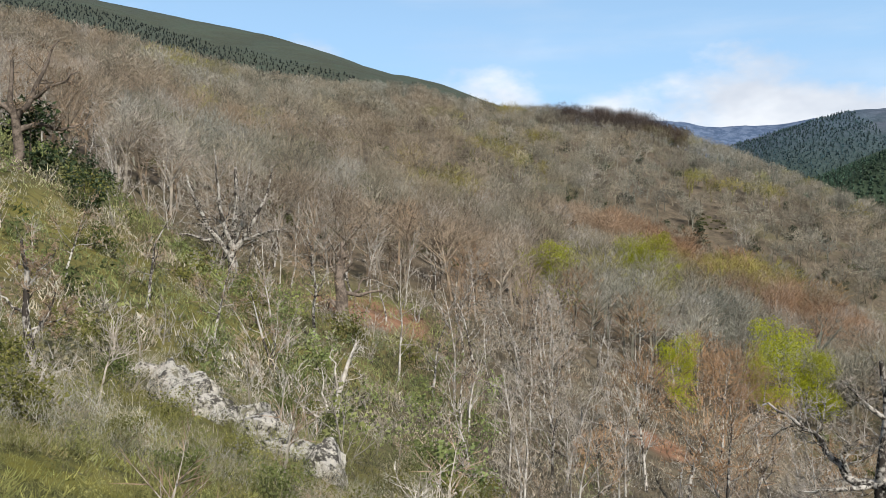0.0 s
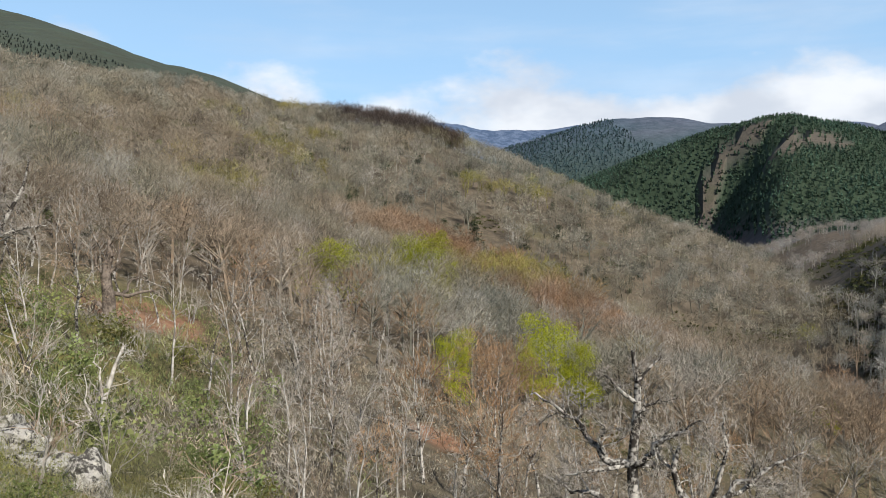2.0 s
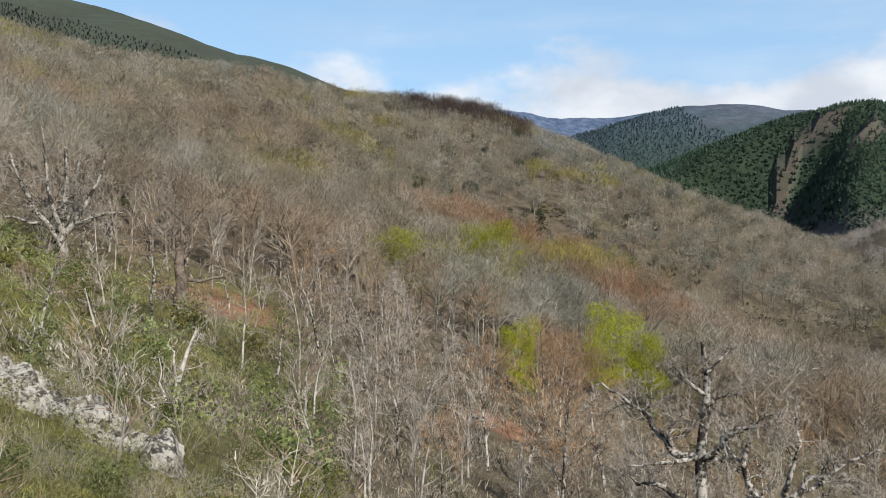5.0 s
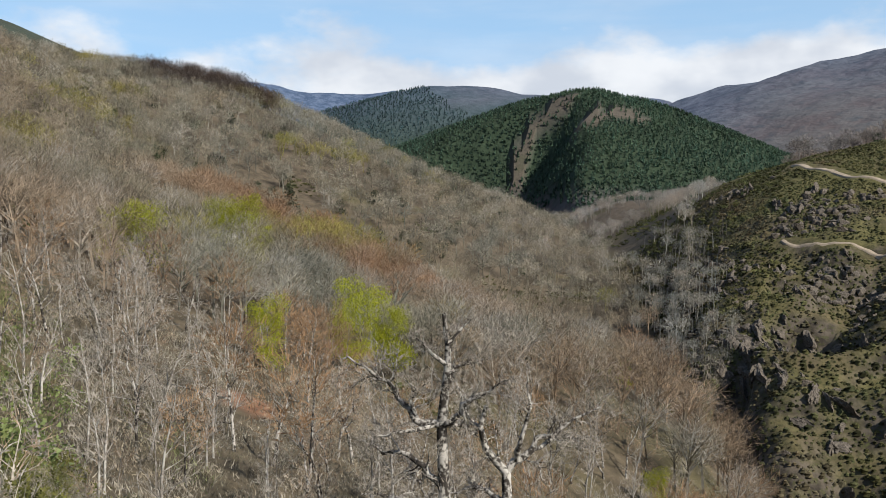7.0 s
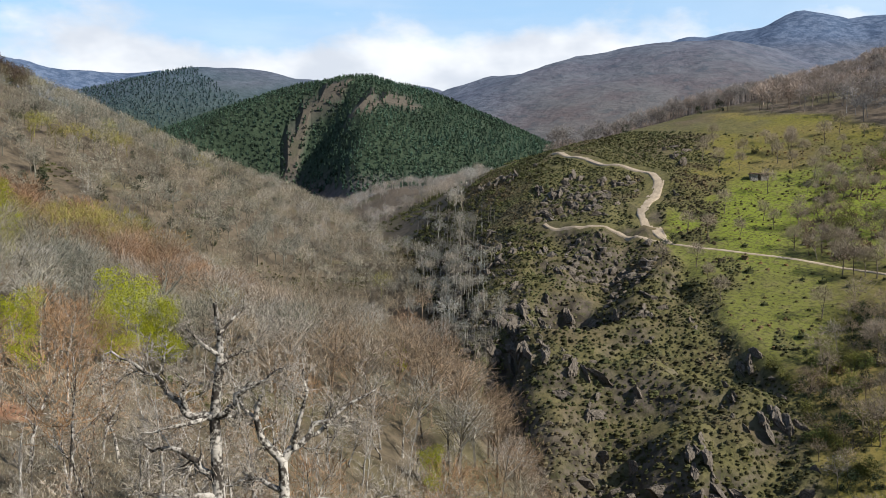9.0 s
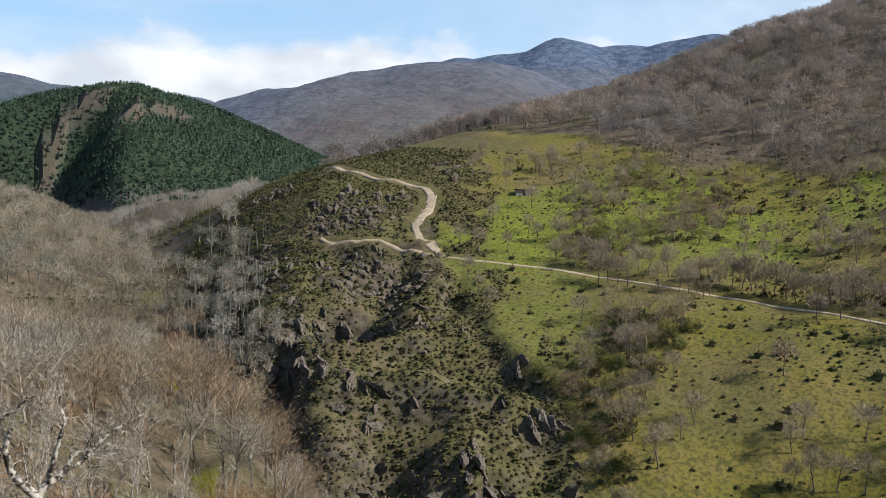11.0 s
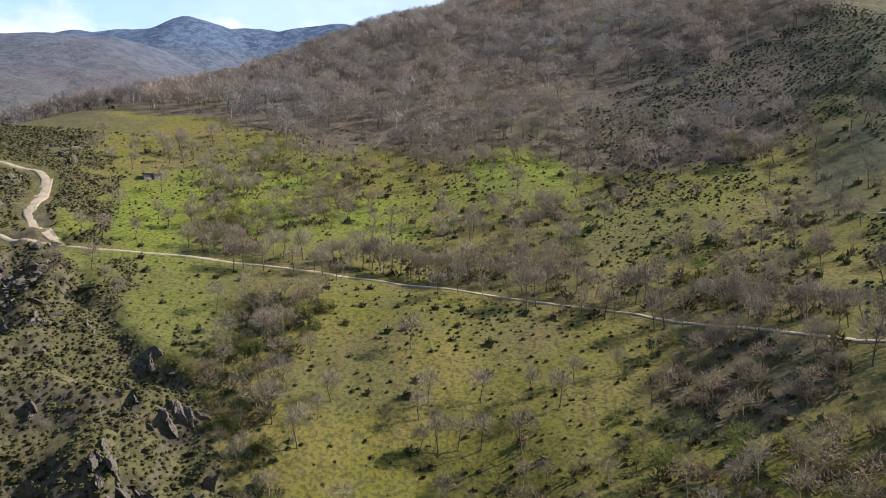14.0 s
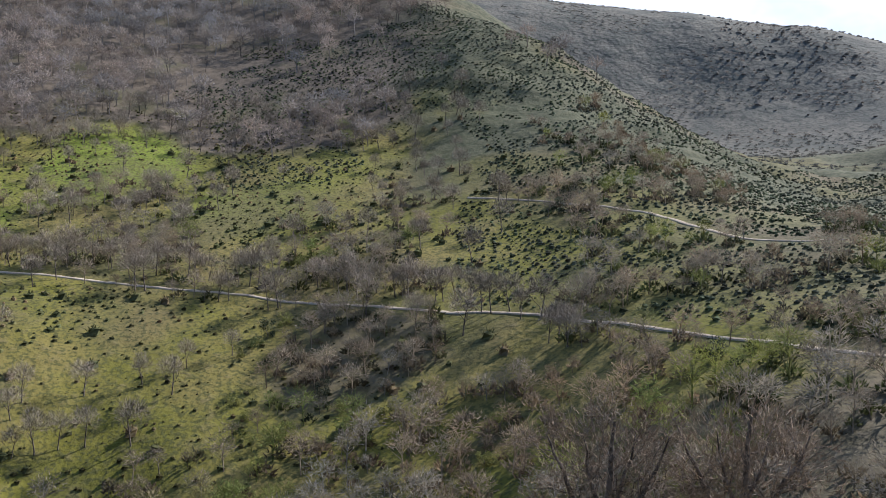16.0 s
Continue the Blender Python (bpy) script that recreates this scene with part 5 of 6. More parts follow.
for x1, y1, s in ((138, -14, 1.4), (133, -20, 1.6), (128, -16, 1.3), (124, -26, 1.5), (116, -18, 1.2), (120, -34, 1.4), (112, -30, 1.3), (106, -24, 1.2), (136, -28, 1.2), (108, -40, 1.3), (169, -6, 1.6), (163, -1, 1.5), (170, -12, 1.3), (160, 2, 1.1), (150, 82, 1.3), (147, 78, 1.5), (141, 72, 1.6), (137, 66, 1.4),
                (152, 86, 1.2), (133, 60, 1.5), (134, -3, 1.2), (141, 1, 1.0), (145, 3, 1.0), (-10, 47, 1.0), (-14, 50, 1.2), (-6, 56, 1.2), (-2, 58, 1.0), (-17, 44, 1.0), (-21, 52, 1.2), (-12, 58, 1.1)):
    put(rng.choice(greens), stand(x1, y1, rng.uniform(0, 360), s, 0.1))


# small bushes dotted over the pasture
heath_bushes = []
for k in range(8):
    shade = ((0.075, 0.08, 0.032), (0.06, 0.066, 0.028), (0.13, 0.098, 0.052), (0.09, 0.09, 0.036))[k % 4]
    v, f = cushion_shape(750 + k, 14)
    t = tagged(new("heath_bush", fast_mesh("heath_bush", v, f, WOODS, np.tile(shade, (len(v), 1)))), ("low dark green bush on rough pasture", "low dark green bush on rough pasture", "low russet-brown bush on rough pasture", "low olive bush on rough pasture")[k % 4], "bush", "low bushes on the pasture")
    heath_bushes.append(t)
x, y = scatter(7.5, 90, 300, -70, 190, 28)
b, r, e, sp = sides(x, y)
chance = np.random.default_rng(53).random(len(x))
keep = (e > 0.5) & (sp < 0.5) & (b < 108) & (r > 125) & (r < 310) & off_road(x, y) & (chance < 0.3 + 0.6 * step(fbm(x, y, 30, 4, 103), -0.1, 0.3))
for x1, y1 in list(zip(x[keep], y[keep]))[::max(1, int(keep.sum()) // 280)][:280]:
    put(rng.choice(heath_bushes), stand(x1, y1, rng.uniform(0, 360), rng.uniform(0.9, 2.3), 0.1))

bare_bushes = []
for k in range(4):
    t = tagged(new("bare_bush"), "bare bush of thin pale grey stems", "bush", "bare bushes on the bank")
    wood, twigs = tree_shape(560 + k, 2.2, 0.05, 0.06, [(13, (25, 75), 0.6, 2, 3, 0.06, 0), (9, (15, 60), 0.5, 1, 3, 0.1, 0.02)], 0.16, 0.08, 3)
    part("trunk", wood, TWIG_PALE, t)
    part("crown", twigs, (WOOD_DEAD, TWIG, TWIG_PALE, WOOD_DEAD)[k], t)
    bare_bushes.append(t)
x, y = scatter(2.5, -40, 22, 9, 72, 25)
b, r, e, sp = sides(x, y)
chance = np.random.default_rng(47).random(len(x))
keep = (b > -31) & (b < 8) & (r > 8) & (r < 66) & (chance < 0.42 + 0.3 * (r < 24))
for x1, y1 in list(zip(x[keep], y[keep]))[:220]:
    put(rng.choice(bare_bushes), stand(x1, y1, rng.uniform(0, 360), rng.uniform(0.4, 1.0) * min(1.0, 0.3 + math.hypot(x1, y1) / 30), 0.05))


for x1, y1 in GULLY:
    if rng.random() < 0.5:
        put(rng.choice(evergreens), stand(x1, y1, rng.uniform(0, 360), rng.uniform(0.5, 1.1), 0.1))
    else:
        put(rng.choice(greens), stand(x1, y1, rng.uniform(0, 360), rng.uniform(0.8, 1.9), 0.1))


# ---- the old trees close by ----
def limbed(seed, trunk, limbs, bark, twig_mat, name, label, bearing, x0, y0, detail, girth, fuzz=None):
    """An old tree whose main limbs are laid out as (across, up, back) in metres; finer wood grows from them."""
    rng, wood, twigs = random.Random(seed), Build(), Build()
    pts = [Vector((a, c, b)) for a, b, c in trunk]
    fine = []
    for a, b2 in zip(pts[:-1], pts[1:]):
        fine += [a, a.lerp(b2, 0.5) + Vector((rng.gauss(0, 0.02), rng.gauss(0, 0.02), 0))]
    pts = fine + [pts[-1]]
    n = len(pts) - 1
    wood.tube(pts, [girth * (1.3 if q == 0 else 1.0) * (1 - 0.8 * (q / n)) + 0.015 for q in range(n + 1)], 9)
    branches(rng, wood, twigs, pts, girth * 0.5, 4.0, [(10, (30, 80), 0.30, 4, 4, 0.5, 0)] + detail[1:], 0.32, 0.03)
    for r0, *line in limbs:
        q = [Vector((a, c, b)) for a, b, c in line]
        fine = []
        for a, b2 in zip(q[:-1], q[1:]):
            fine += [a] + [a.lerp(b2, k) + Vector((rng.gauss(0, 0.07), rng.gauss(0, 0.07), rng.gauss(0, 0.07))) for k in (0.33, 0.67)]
        q = fine + [q[-1]]
        m = len(q) - 1
        wood.tube(q, [r0 * (1 - 0.82 * (k / m)) for k in range(m + 1)], 7)
        size = sum((q[k + 1] - q[k]).length for k in range(m))
        branches(rng, wood, twigs, q, r0 * 0.6, size, detail, 0.34, 0.04)
    if fuzz:
        crown_twigs(twigs, rng, Vector((0, 0, fuzz[0])), fuzz[1], fuzz[2], fuzz[3], 0.5, fuzz[4])
    t = tagged(new(name), label, "tree")
    part("trunk", wood.arrays(), bark, t, smooth=True)
    part("crown", twigs.arrays(), twig_mat, t)
    t.matrix_basis = stand(x0, y0, -bearing, 1.0, 0.3)
    return t


OLD = [(10, (30, 85), 0.34, 4, 4, 0.15, 0), (6, (25, 75), 0.5, 3, 3, 0.15, 0), (6, (20, 70), 0.5, 1, 3, 0.2, 0.026), (3, (20, 60), 0.6, 1, 3, 0.2, 0.017)]
OLD_NEAR = [(11, (30, 80), 0.46, 5, 4, 0.2, 0), (6, (25, 75), 0.52, 3, 3, 0.15, 0), (5, (20, 70), 0.5, 1, 3, 0.2, 0.024), (3, (20, 60), 0.6, 1, 3, 0.2, 0.016)]
OLD_FAR = OLD[:2] + [(*a[:6], a[6] * 1.9) for a in OLD[2:]]
limbed(601, ((0, 0, 0), (0.05, 3.0, 0), (-0.1, 6.1, 0.1), (0.05, 7.6, 0), (0.1, 8.9, 0.1), (-0.05, 10.0, 0)),
       ((0.15, (-0.1, 6.1, 0), (-1.05, 6.25, 0.2), (-1.65, 7.0, 0.3), (-2.0, 7.55, 0.4), (-2.9, 8.1, 0.5), (-3.6, 8.3, 0.6)),
        (0.10, (-0.4, 6.1, 0), (-1.3, 6.0, -0.5), (-2.3, 5.9, -0.8)), (0.08, (-1.05, 6.25, 0.2), (-1.2, 7.0, 0), (-0.95, 7.4, -0.2), (-1.4, 7.8, -0.4)),
        (0.13, (0.0, 6.15, 0), (0.6, 6.6, -0.3), (1.0, 7.2, -0.5), (1.65, 7.45, -0.5), (2.1, 7.8, -0.6)), (0.09, (0.1, 6.1, 0), (0.6, 6.0, 0.5), (0.85, 5.8, 0.8)),
        (0.14, (0, 3.9, 0), (-0.7, 4.6, 0.3), (-1.5, 5.0, 0.5), (-2.2, 4.9, 0.7), (-2.6, 5.3, 0.8)), (0.14, (0, 3.3, 0), (-0.9, 3.6, -0.4), (-1.8, 3.7, -0.6), (-2.8, 3.9, -0.8)),
        (0.09, (0.05, 7.6, 0), (0.7, 8.2, 0.3), (1.2, 8.3, 0.4)), (0.09, (0.08, 8.2, 0), (-0.6, 8.8, -0.3), (-1.2, 9.3, -0.4)), (0.07, (0.1, 8.9, 0), (0.6, 9.5, 0.2), (0.9, 9.8, 0.3))),
       BARK, TWIG_PALE, "old_oak", "gnarled leafless old oak with lichened grey limbs", 26, 14.3, 29.3, mixed(OLD_NEAR, 1.1), 0.25, (7.8, 3.4, 2.6, 160, 0.014)).scale = (1.05, 1.05, 1.05)
limbed(602, ((0, 0, 0), (0.1, 2.4, 0), (0.0, 4.6, 0.1), (-0.7, 5.4, 0.1), (-0.9, 6.2, 0), (-0.7, 6.9, 0)),
       ((0.15, (0.0, 4.6, 0.1), (0.9, 5.4, 0.2), (1.8, 6.1, 0.2), (3.2, 6.9, 0.3)), (0.11, (0.4, 5.0, 0.1), (0.5, 5.9, -0.3), (0.8, 7.0, -0.4), (0.7, 8.0, -0.5)),
        (0.12, (0.05, 3.2, 0), (1.2, 3.4, -0.5), (2.5, 3.3, -0.7), (3.8, 3.5, -0.9)), (0.10, (0, 3.6, 0), (-1.0, 3.9, 0.6), (-2.1, 3.6, 0.9)), (0.09, (0.9, 5.4, 0.2), (1.7, 5.7, 0.8), (2.6, 5.6, 1.2)),
        (0.08, (-0.8, 5.8, 0), (-1.4, 6.6, 0.4), (-1.6, 7.4, 0.5))),
       BARK, TWIG_PALE, "old_oak", "spreading leafless oak with a forked grey trunk", 30, 18.2, 31.5, mixed(OLD_NEAR, 1.1), 0.22, (6.2, 3.2, 2.2, 160, 0.014)).scale = (1.2, 1.2, 1.2)
limbed(603, ((0, 0, 0), (0.2, 1.6, 0), (0.0, 2.6, 0), (0.2, 4.2, 0), (0.4, 6.5, 0.2), (0.3, 9.0, 0.2)),
       ((0.28, (0, 2.4, 0), (-1.2, 4.0, 0.5), (-2.4, 6.0, 0.8), (-3.2, 8.4, 1.0)), (0.24, (0.1, 2.6, 0), (1.2, 4.2, -0.4), (2.3, 6.4, -0.6), (2.9, 8.8, -0.8)), (0.2, (0, 2.8, 0), (-0.6, 5.0, -1.0), (-1.0, 8.0, -1.4), (-1.2, 10.0, -1.6)),
        (0.2, (0.1, 2.8, 0), (0.9, 5.5, 1.0), (1.4, 9.6, 1.3)), (0.16, (-0.8, 3.4, 0.3), (-2.6, 3.9, 0.5), (-4.2, 4.2, 0.4)), (0.16, (0.8, 3.6, -0.3), (2.6, 4.2, -0.6), (4.0, 4.4, -0.4))),
       BARK, TWIG_PALE, "old_oak", "broad old pollard oak with a stout split trunk", -13.4, -15.4, 65, mixed(OLD_FAR, 1.05), 0.42, (6.8, 3.9, 3.6, 1500, 0.035))
limbed(604, ((0, 0, 0), (0.1, 1.6, 0), (-0.1, 3.0, 0), (0.15, 4.4, 0), (0.1, 5.2, 0)),
       ((0.2, (0, 1.2, 0), (-0.7, 1.5, 0.2), (-1.1, 0.7, 0.4), (-1.6, 1.1, 0.5)), (0.16, (0, 2.0, 0), (1.2, 1.8, 0.3), (2.6, 2.1, 0.4), (3.4, 1.6, 0.5)), (0.12, (0, 3.0, 0), (-0.6, 3.6, 0), (-0.7, 4.6, 0.1)), (0.12, (0.1, 3.2, 0), (0.7, 3.9, -0.1), (0.6, 5.0, -0.1)),
        (0.10, (0.8, 1.9, 0.2), (1.4, 2.8, 0.2), (2.2, 3.0, 0.2))),
       BARK_DARK, TWIG, "dead_oak", "broken dead oak stump with jagged limbs beside bare red earth", -6.6, -7.4, 64.5, mixed(OLD, 0.4), 0.46).scale = (1.15, 1.15, 1.15)
limbed(605, ((0, 0, 0), (0.05, 1.2, 0), (-0.15, 2.6, 0), (-0.1, 4.2, 0), (-0.3, 5.4, 0)),
       ((0.09, (0, 1.6, 0), (0.6, 2.4, 0.1), (0.9, 3.4, 0.2)), (0.07, (-0.15, 2.6, 0), (-0.8, 3.2, 0.2), (-1.4, 3.6, 0.3)), (0.06, (-0.1, 3.6, 0), (0.5, 4.4, -0.2), (0.9, 5.0, -0.3)), (0.05, (0, 2.0, 0), (1.0, 2.3, 0.3), (1.6, 3.0, 0.4))),
       BARK, TWIG, "pale_tree", "small leafless tree with a pale lichened trunk on a grassy bank", -24.7, -10.3, 22.5, mixed(OLD, 1.3), 0.19).scale = (0.66, 0.66, 0.66)
limbed(606, ((0, 0, 0), (0.1, 1.5, 0), (-0.1, 3.0, 0), (-0.4, 4.2, 0), (-0.3, 6.5, 0)),
       ((0.2, (0, 2.4, 0), (1.2, 2.9, 0.3), (2.4, 2.7, 0.4), (3.4, 3.1, 0.5)), (0.2, (-0.1, 3.0, 0), (0.8, 4.6, 0.2), (1.6, 6.6, 0.3), (2.2, 8.0, 0.4)), (0.18, (-0.2, 3.4, 0), (-1.4, 4.4, 0.2), (-2.4, 6.0, 0.3)), (0.14, (0.6, 4.3, 0.2), (2.0, 5.2, -0.5), (3.2, 6.0, -0.8))),
       BARK_DARK, TWIG, "old_oak", "dark rugged leafless oak with heavy crooked limbs", -25.4, -24.5, 51.5, mixed(OLD_FAR, 0.9), 0.36)
for seed, bearing, x0, y0 in ((607, 112.8, 33.2, -14.0), (608, 121.0, 30.9, -18.6)):
    limbed(seed, ((0, 0, 0), (0.1, 2.6, 0), (-0.1, 4.6, 0.1), (0.1, 6.4, 0), (0.2, 8.3, 0.1)),
           ((0.15, (0, 3.6, 0), (-1.0, 5.0, 0.3), (-1.7, 6.4, 0.4), (-2.3, 7.6, 0.5)), (0.14, (0, 4.0, 0), (1.0, 5.4, -0.2), (1.7, 6.8, -0.4), (2.1, 8.0, -0.5)), (0.11, (-0.1, 4.6, 0), (-0.6, 6.2, -0.7), (-0.9, 8.0, -1.0)), (0.11, (0, 4.4, 0), (0.6, 6.2, 0.8), (1.0, 7.8, 1.1)),
            (0.09, (0, 3.8, 0), (1.6, 4.6, 0.3), (2.9, 5.6, 0.4)), (0.09, (0, 3.4, 0), (-1.5, 4.2, -0.3), (-2.8, 5.0, -0.4))),
           BARK_DARK, TWIG, "bare_oak", "leafless brown oak with a rounded twiggy crown in shade", bearing, x0, y0, mixed(OLD_NEAR, 1.1), 0.22, (6.6, 3.0, 2.6, 2000, 0.026)).scale = (1.1, 1.1, 1.1)
limbed(609, ((0, 0, 0), (0.1, 0.8, 0), (0.2, 1.6, 0), (0.5, 2.6, 0), (0.75, 3.2, 0)),
       ((0.06, (0.05, 0.7, 0), (-0.5, 1.0, 0.1), (-1.2, 1.5, 0.2)), (0.05, (0.2, 1.6, 0), (0.1, 2.4, 0.1), (0.0, 3.0, 0.1)), (0.05, (0.1, 0.9, 0), (-0.3, 1.7, 0), (-0.3, 2.4, 0))),
       WOOD_DEAD, WOOD_DEAD, "dead_tree", "small bleached dead tree leaning over scrub", -7.0, -3.4, 27.5, mixed(OLD, 0.5), 0.10)


# ---- rocks ----
def rock(name, me, mat, label, m, group=""):
    if not me.materials:
        me.materials.append(mat)
    ob = tagged(new(name, me), label, "rock", group)
    ob.matrix_basis = m
    return ob


rng = random.Random(50)
RIDGE = ((-7.8, 25.0), (-6.9, 24.1), (-6.2, 23.3), (-5.3, 22.6), (-4.6, 21.9), (-3.9, 21.2), (-3.2, 20.2), (-2.5, 19.0))


def block_of_rock(seed):
    """A cracked angular block, split by many flat faces and pitted all over."""
    rng, bm = random.Random(seed), bmesh.new()
    bmesh.ops.create_icosphere(bm, subdivisions=4, radius=1.0)
    cuts = [(Vector((rng.gauss(0, 1), rng.gauss(0, 1), rng.gauss(0.2, 0.8))).normalized(), rng.uniform(0.5, 0.86)) for _ in range(15)]
    off = Vector((seed * 2.9, seed * 1.9, seed * 3.3))
    for v in bm.verts:
        p = v.co * (1.1 + 0.45 * noise.noise(v.co * 1.5 + off))
        for n, d in cuts:
            over = p.dot(n) - d
            if over > 0:
                p = p - n * over
        layer = noise.noise(Vector((p.x * 1.2 + p.z * 3.2, p.y * 1.2, p.z * 3.0 - p.x)) + off)
        p = p * (1 + 0.10 * round(layer * 3) / 3 + 0.07 * noise.noise(p * 5.0 + off) + 0.035 * noise.noise(p * 13.0 + off))
        v.co = Vector((p.x * 1.25, p.y * 0.85, p.z * 1.0))
    me = bpy.data.meshes.new("rock")
    bm.to_mesh(me)
    bm.free()
    return me


for k in range(24):
    f = k / 23 * (len(RIDGE) - 1)
    j = min(int(f), len(RIDGE) - 2)
    x1, y1 = (RIDGE[j][q] + (f - j) * (RIDGE[j + 1][q] - RIDGE[j][q]) + rng.gauss(0, 0.26) for q in (0, 1))
    size = rng.uniform(0.42, 0.92) * (0.7 if k > 18 else 1.0)
    rock("outcrop_rock", block_of_rock(k + 1), ROCK, "pale lichened granite outcrop on a heathy bank", stand(x1, y1, rng.uniform(20, 90), size, -size * rng.uniform(0.0, 0.35), rng.uniform(-25, 25)), "outcrop on the bank")


def crag_shape(seed):
    """A splintered crag: a block cut by many tilted planes."""
    rng, bm = random.Random(seed), bmesh.new()
    bmesh.ops.create_icosphere(bm, subdivisions=3, radius=1.0)
    cuts = [(Vector((rng.gauss(0, 1), rng.gauss(0, 1), rng.gauss(0.3, 0.7))).normalized(), rng.uniform(0.42, 0.8)) for _ in range(11)]
    off = Vector((seed * 3.1, seed * 1.7, seed * 2.3))
    for v in bm.verts:
        p = v.co * (1.15 + 0.5 * noise.noise(v.co * 1.7 + off))
        for n, d in cuts:
            over = p.dot(n) - d
            if over > 0:
                p = p - n * over * 0.92
        p = p + Vector((0.3 * p.z, 0.22 * p.z, 0)) + noise.noise_vector(v.co * 2.6 + off) * 0.16 + noise.noise_vector(Vector((v.co.x * 9, v.co.y * 9, v.co.z * 3)) + off) * 0.12
        v.co = Vector((p.x * 1.5, p.y * 0.6, p.z * 1.3))
    me = bpy.data.meshes.new("crag")
    bm.to_mesh(me)
    bm.free()
    return me


crags = [crag_shape(20 + k) for k in range(8)]
CRAGS = ((156, 138, 5.0), (152, 143, 4.5), (147, 146, 5.0), (141, 142, 5.0), (133, 135, 5.5), (129, 129, 4.5), (122, 126, 5.0), (119, 122, 4.5), (165, 148, 3.0), (177, 142, 3.2), (156, 116, 3.0), (180, 152, 2.6), (159, 107, 2.6), (154, 92, 3.0), (133, 79, 3.4), (136, 76, 3.6))
HIGHER_CRAGS = ((121, 81, 3.5), (119, 76, 3.6), (137, 85, 2.6), (129, 120, 4.0), (227, 237, 5.0), (227, 227, 4.0), (233, 224, 4.0), (221, 197, 4.0), (208, 193, 5.0), (213, 200, 4.5), (255, 180, 2.6), (228, 244, 4.5), (171, 153, 3.2), (190, 156, 2.4), (178, 169, 3.0), (150, 132, 3.6), (144, 134, 3.8), (137, 128, 3.4), (128, 112, 3.0), (124, 104, 3.2))
for x1, y1, s in CRAGS + HIGHER_CRAGS:  # each crag is a stack of splintered slabs that lie alike
    for k in range(5):
        a, q = rng.uniform(0, 6.283), s * rng.uniform(0.1, 0.95)
        size = s * rng.uniform(0.24, 0.56)
        if not off_road(np.array([x1 + math.cos(a) * q]), np.array([y1 + math.sin(a) * q]), 2.4 + size * 0.5)[0]:
            continue
        m = stand(x1 + math.cos(a) * q, y1 + math.sin(a) * q, rng.uniform(15, 60), size, size * 0.25, rng.uniform(-30, 5))
        rock("crag", rng.choice(crags), SCHIST, "dark broken schist crag on a steep heathy spur", m, "crags on the spur")
x, y = scatter(6.0, 90, 270, 60, 260, 24)
b, r, e, sp = sides(x, y)
keep = (sp > 0.5) & (r > 130) & (fbm(x, y, 26, 3, 130) > -0.08) & off_road(x, y, 4.0)
for x1, y1 in list(zip(x[keep], y[keep]))[:110]:
    s = rng.uniform(0.6, 1.9)
    rock("crag", rng.choice(crags), SCHIST, "dark broken schist crag on a steep heathy spur", stand(x1, y1, rng.uniform(0, 360), s, s * 0.2, rng.uniform(-20, 20)), "crags on the spur")


x, y = scatter(2.0, 90, 270, 60, 260, 27)
b, r, e, sp = sides(x, y)
keep = (sp > 0.5) & (r > 128) & (r < 290) & (fbm(x, y, 20, 3, 131) > 0.12) & off_road(x, y)
x, y = x[keep], y[keep]


def block_shape(seed):
    """A small angular block of bedrock."""
    rng, bm = random.Random(seed), bmesh.new()
    bmesh.ops.create_icosphere(bm, subdivisions=1, radius=1.0)
    for v in bm.verts:
        v.co = Vector((v.co.x * 1.3, v.co.y * 0.7, v.co.z)) * rng.uniform(0.6, 1.25) + Vector((0.3 * v.co.z, 0.2 * v.co.z, 0))
    bm.verts.index_update()
    out = np.array([tuple(v.co) for v in bm.verts], np.float32), np.array([[v.index for v in f.verts] for f in bm.faces], np.int32)
    bm.free()
    return out


planted("spur_rocks", [block_shape(700 + k) for k in range(8)], x, y, np.random.default_rng(52).uniform(0.35, 1.5, len(x)), tint_of((0.1, 0.09, 0.08), x, y, 59), SCHIST, "broken schist blocks scattered over a heathy spur", "rocks", 41)


# rocks along the crest of the moor, and a dark crag on its flank
rng = np.random.default_rng(60)
line = np.array(CRESTS["east_moor"][0], float)
along = np.sort(rng.uniform(0, len(line) - 1, 230))
x = np.interp(along, np.arange(len(line)), line[:, 0]) + rng.normal(0, 9, len(along))
y = np.interp(along, np.arange(len(line)), line[:, 1]) + rng.normal(0, 9, len(along))
x, y = np.append(x, rng.normal(712, 46, 170)), np.append(y, rng.normal(-448, 34, 170))
planted("moor_rocks", [block_shape(720 + k) for k in range(6)], x, y, rng.uniform(0.7, 2.3, len(x)), tint_of((0.1, 0.09, 0.08), x, y, 60), SCHIST, "dark rocks along the crest of a moor", "rocks", 42)


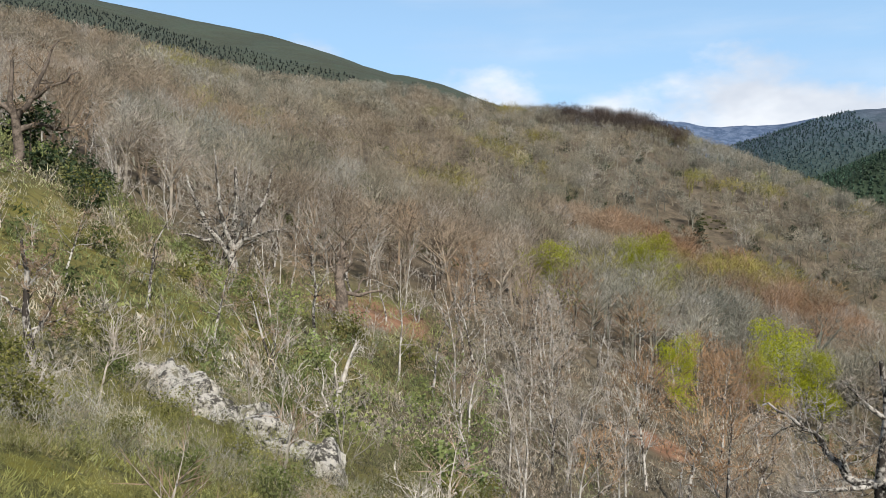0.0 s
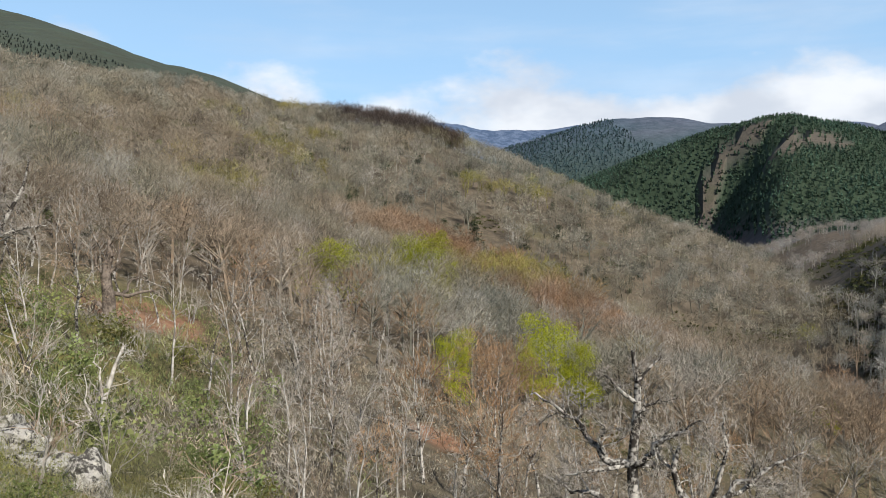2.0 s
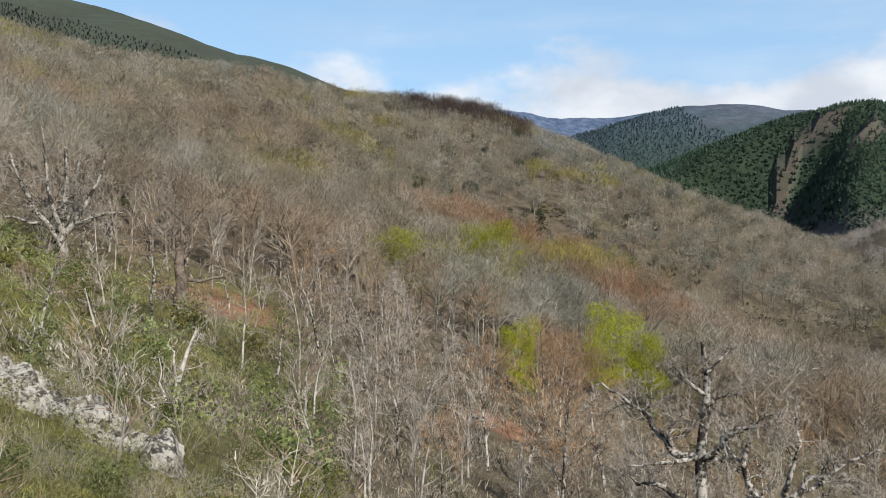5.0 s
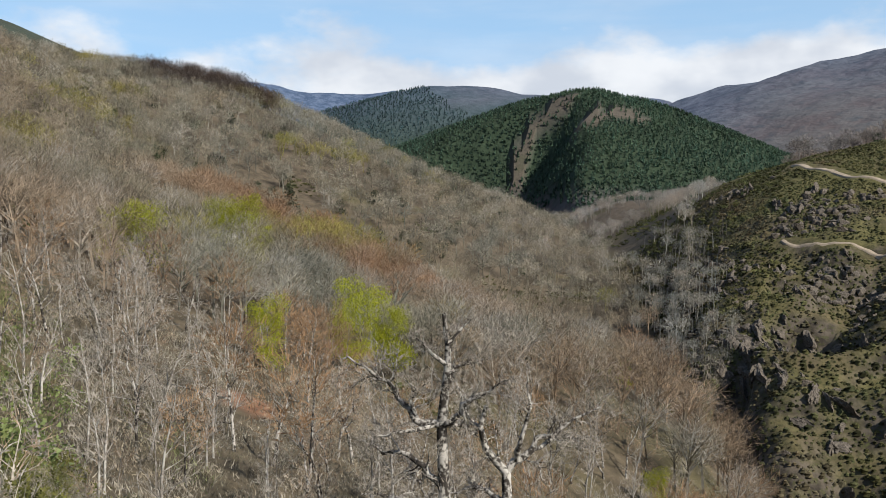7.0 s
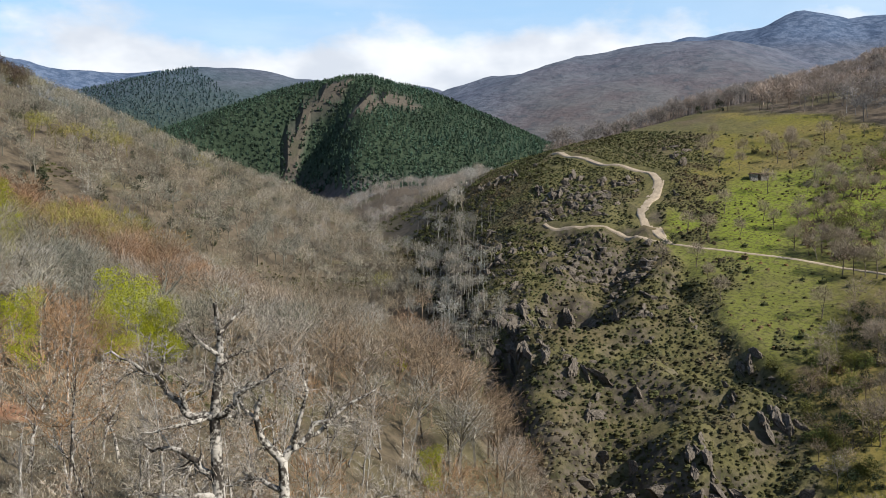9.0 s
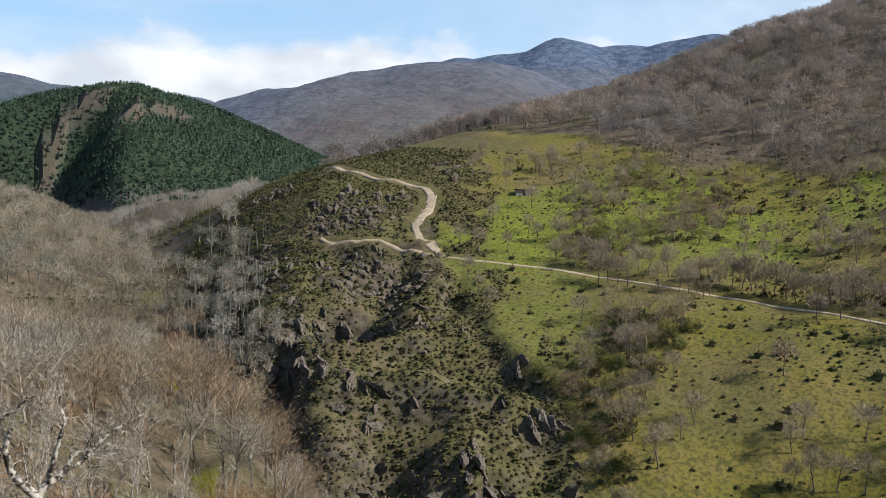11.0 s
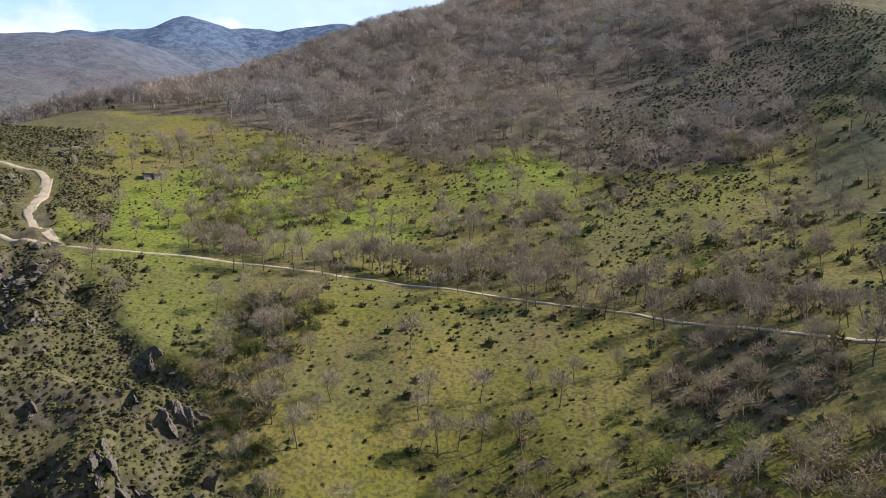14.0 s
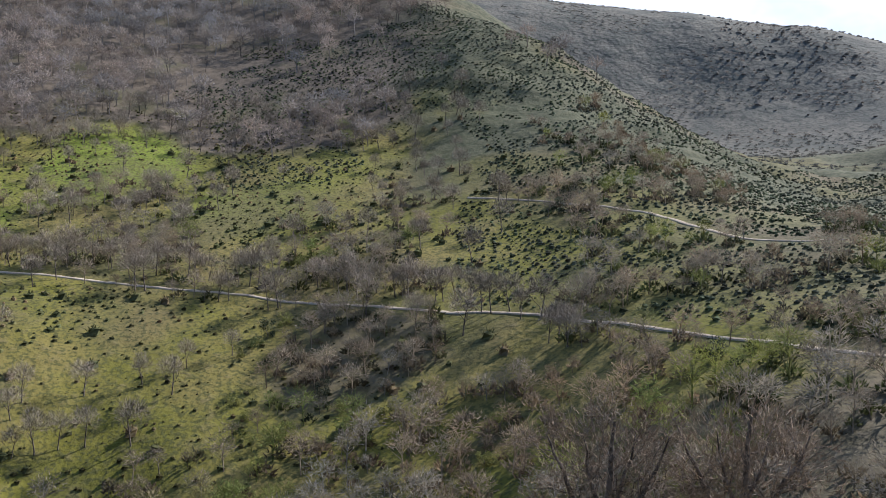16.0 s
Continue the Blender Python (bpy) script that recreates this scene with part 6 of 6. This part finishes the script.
# ---- tracks ----
def track(name, line, width, label, mat=DIRT, lift=0.11):
    """A dirt road laid on the ground along a line, with two worn wheel ruts."""
    pts = [Vector((a, b, 0)) for a, b in line]
    fine = []
    for k in range(len(pts) - 1):
        p0, p1, p2, p3 = pts[max(k - 1, 0)], pts[k], pts[k + 1], pts[min(k + 2, len(pts) - 1)]
        for q in range(8):
            t = q / 8
            fine.append(0.5 * (2 * p1 + (p2 - p0) * t + (2 * p0 - 5 * p1 + 4 * p2 - p3) * t * t + (3 * p1 - p0 - 3 * p2 + p3) * t ** 3))
    fine.append(pts[-1])
    across = (-0.62, -0.5, -0.32, -0.18, 0.0, 0.18, 0.32, 0.5, 0.62)
    depth = (-0.6, 0.0, -0.07, 0.0, 0.05, 0.0, -0.07, 0.0, -0.6)
    v = []
    for k, p in enumerate(fine):
        d = (fine[min(k + 1, len(fine) - 1)] - fine[max(k - 1, 0)]).normalized()
        s = Vector((d.y, -d.x, 0))
        w = width * (1 + 0.18 * noise.noise(p * 0.12)) * min(1.0, 0.4 + 0.6 * (len(fine) - 1 - k) / 12)
        mid = float(ground_z(p.x, p.y))
        for a, h in zip(across, depth):
            q = p + s * a * w
            g = float(ground_z(q.x, q.y))
            v.append((q.x, q.y, (0.35 * g + 0.65 * mid if abs(a) < 0.6 else g) + lift + h + 0.04 * noise.noise(q * 0.7)))
    n = len(across)
    f = [(k * n + j, k * n + j + 1, (k + 1) * n + j + 1, (k + 1) * n + j) for k in range(len(fine) - 1) for j in range(n - 1)]
    return tagged(new(name, fast_mesh(name, v, f, mat, smooth=True)), label, "track", kind="structure")


track("road_1", ROAD_UP, 3.2, "pale dusty dirt road winding up round a spur")
track("road_2", LANE, 1.1, "narrow dirt lane crossing a pasture between bare trees", LANE_DIRT)
track("road_3", PATH, 1.5, "narrow dirt path along a heathy slope")
track("road_4", FOOTPATH, 1.3, "faint footpath across a heath slope")


# ---- the hut ----
def box(x0, x1, y0, y1, z0, z1, rough=0.03, seed=0):
    rng = random.Random(seed)
    bm = bmesh.new()
    bmesh.ops.create_cube(bm, size=1.0)
    bmesh.ops.subdivide_edges(bm, edges=bm.edges[:], cuts=3, use_grid_fill=True)
    for v in bm.verts:
        v.co = Vector((x0 + (v.co.x + 0.5) * (x1 - x0) + rng.gauss(0, rough), y0 + (v.co.y + 0.5) * (y1 - y0) + rng.gauss(0, rough), z0 + (v.co.z + 0.5) * (z1 - z0) + rng.gauss(0, rough)))
    me = bpy.data.meshes.new("block")
    bm.to_mesh(me)
    bm.free()
    return me


def hut_part(name, me, mat, parent, label=""):
    me.materials.append(mat)
    return part(name, me, mat, parent, label)


hut = tagged(new("stone_hut"), "small low drystone hut with a sagging tiled roof on a pasture", "hut")
ROOFING = plant("weathered_roof_tiles", (0.27, 0.19, 0.14), (0.16, 0.12, 0.10), spread=0.05)
DARK_WOOD = plant("old_door_wood", (0.09, 0.07, 0.05), (0.05, 0.04, 0.03), spread=0.05)
hut_part("wall", box(-2.6, -0.5, -1.6, -1.2, -0.6, 1.7, 0.03, 1), ROCK, hut)
hut_part("wall", box(0.4, 2.6, -1.6, -1.2, -0.6, 1.7, 0.03, 2), ROCK, hut)
hut_part("wall", box(-2.6, 2.6, 1.2, 1.6, -0.6, 1.9, 0.03, 3), ROCK, hut)
hut_part("wall", box(-2.6, -2.2, -1.2, 1.2, -0.6, 1.9, 0.03, 4), ROCK, hut)
hut_part("wall", box(2.2, 2.6, -1.2, 1.2, -0.6, 1.9, 0.03, 5), ROCK, hut)
hut_part("lintel", box(-0.6, 0.5, -1.58, -1.22, 1.45, 1.72, 0.01, 6), SCHIST, hut)
hut_part("door", box(-0.5, 0.4, -1.38, -1.3, -0.3, 1.45, 0.005, 7), DARK_WOOD, hut)
hut_part("roof", box(-2.9, 2.9, -1.95, 1.95, 1.72, 2.0, 0.05, 8), ROOFING, hut)
hut.matrix_basis = stand(248.5, 145.6, -52, 1.0, 0.2)

parked(bank_trees + slim_trees + vase_trees + rust_trees + meadow_trees + evergreens + limes + brooms + greens + heath_bushes + bare_bushes)
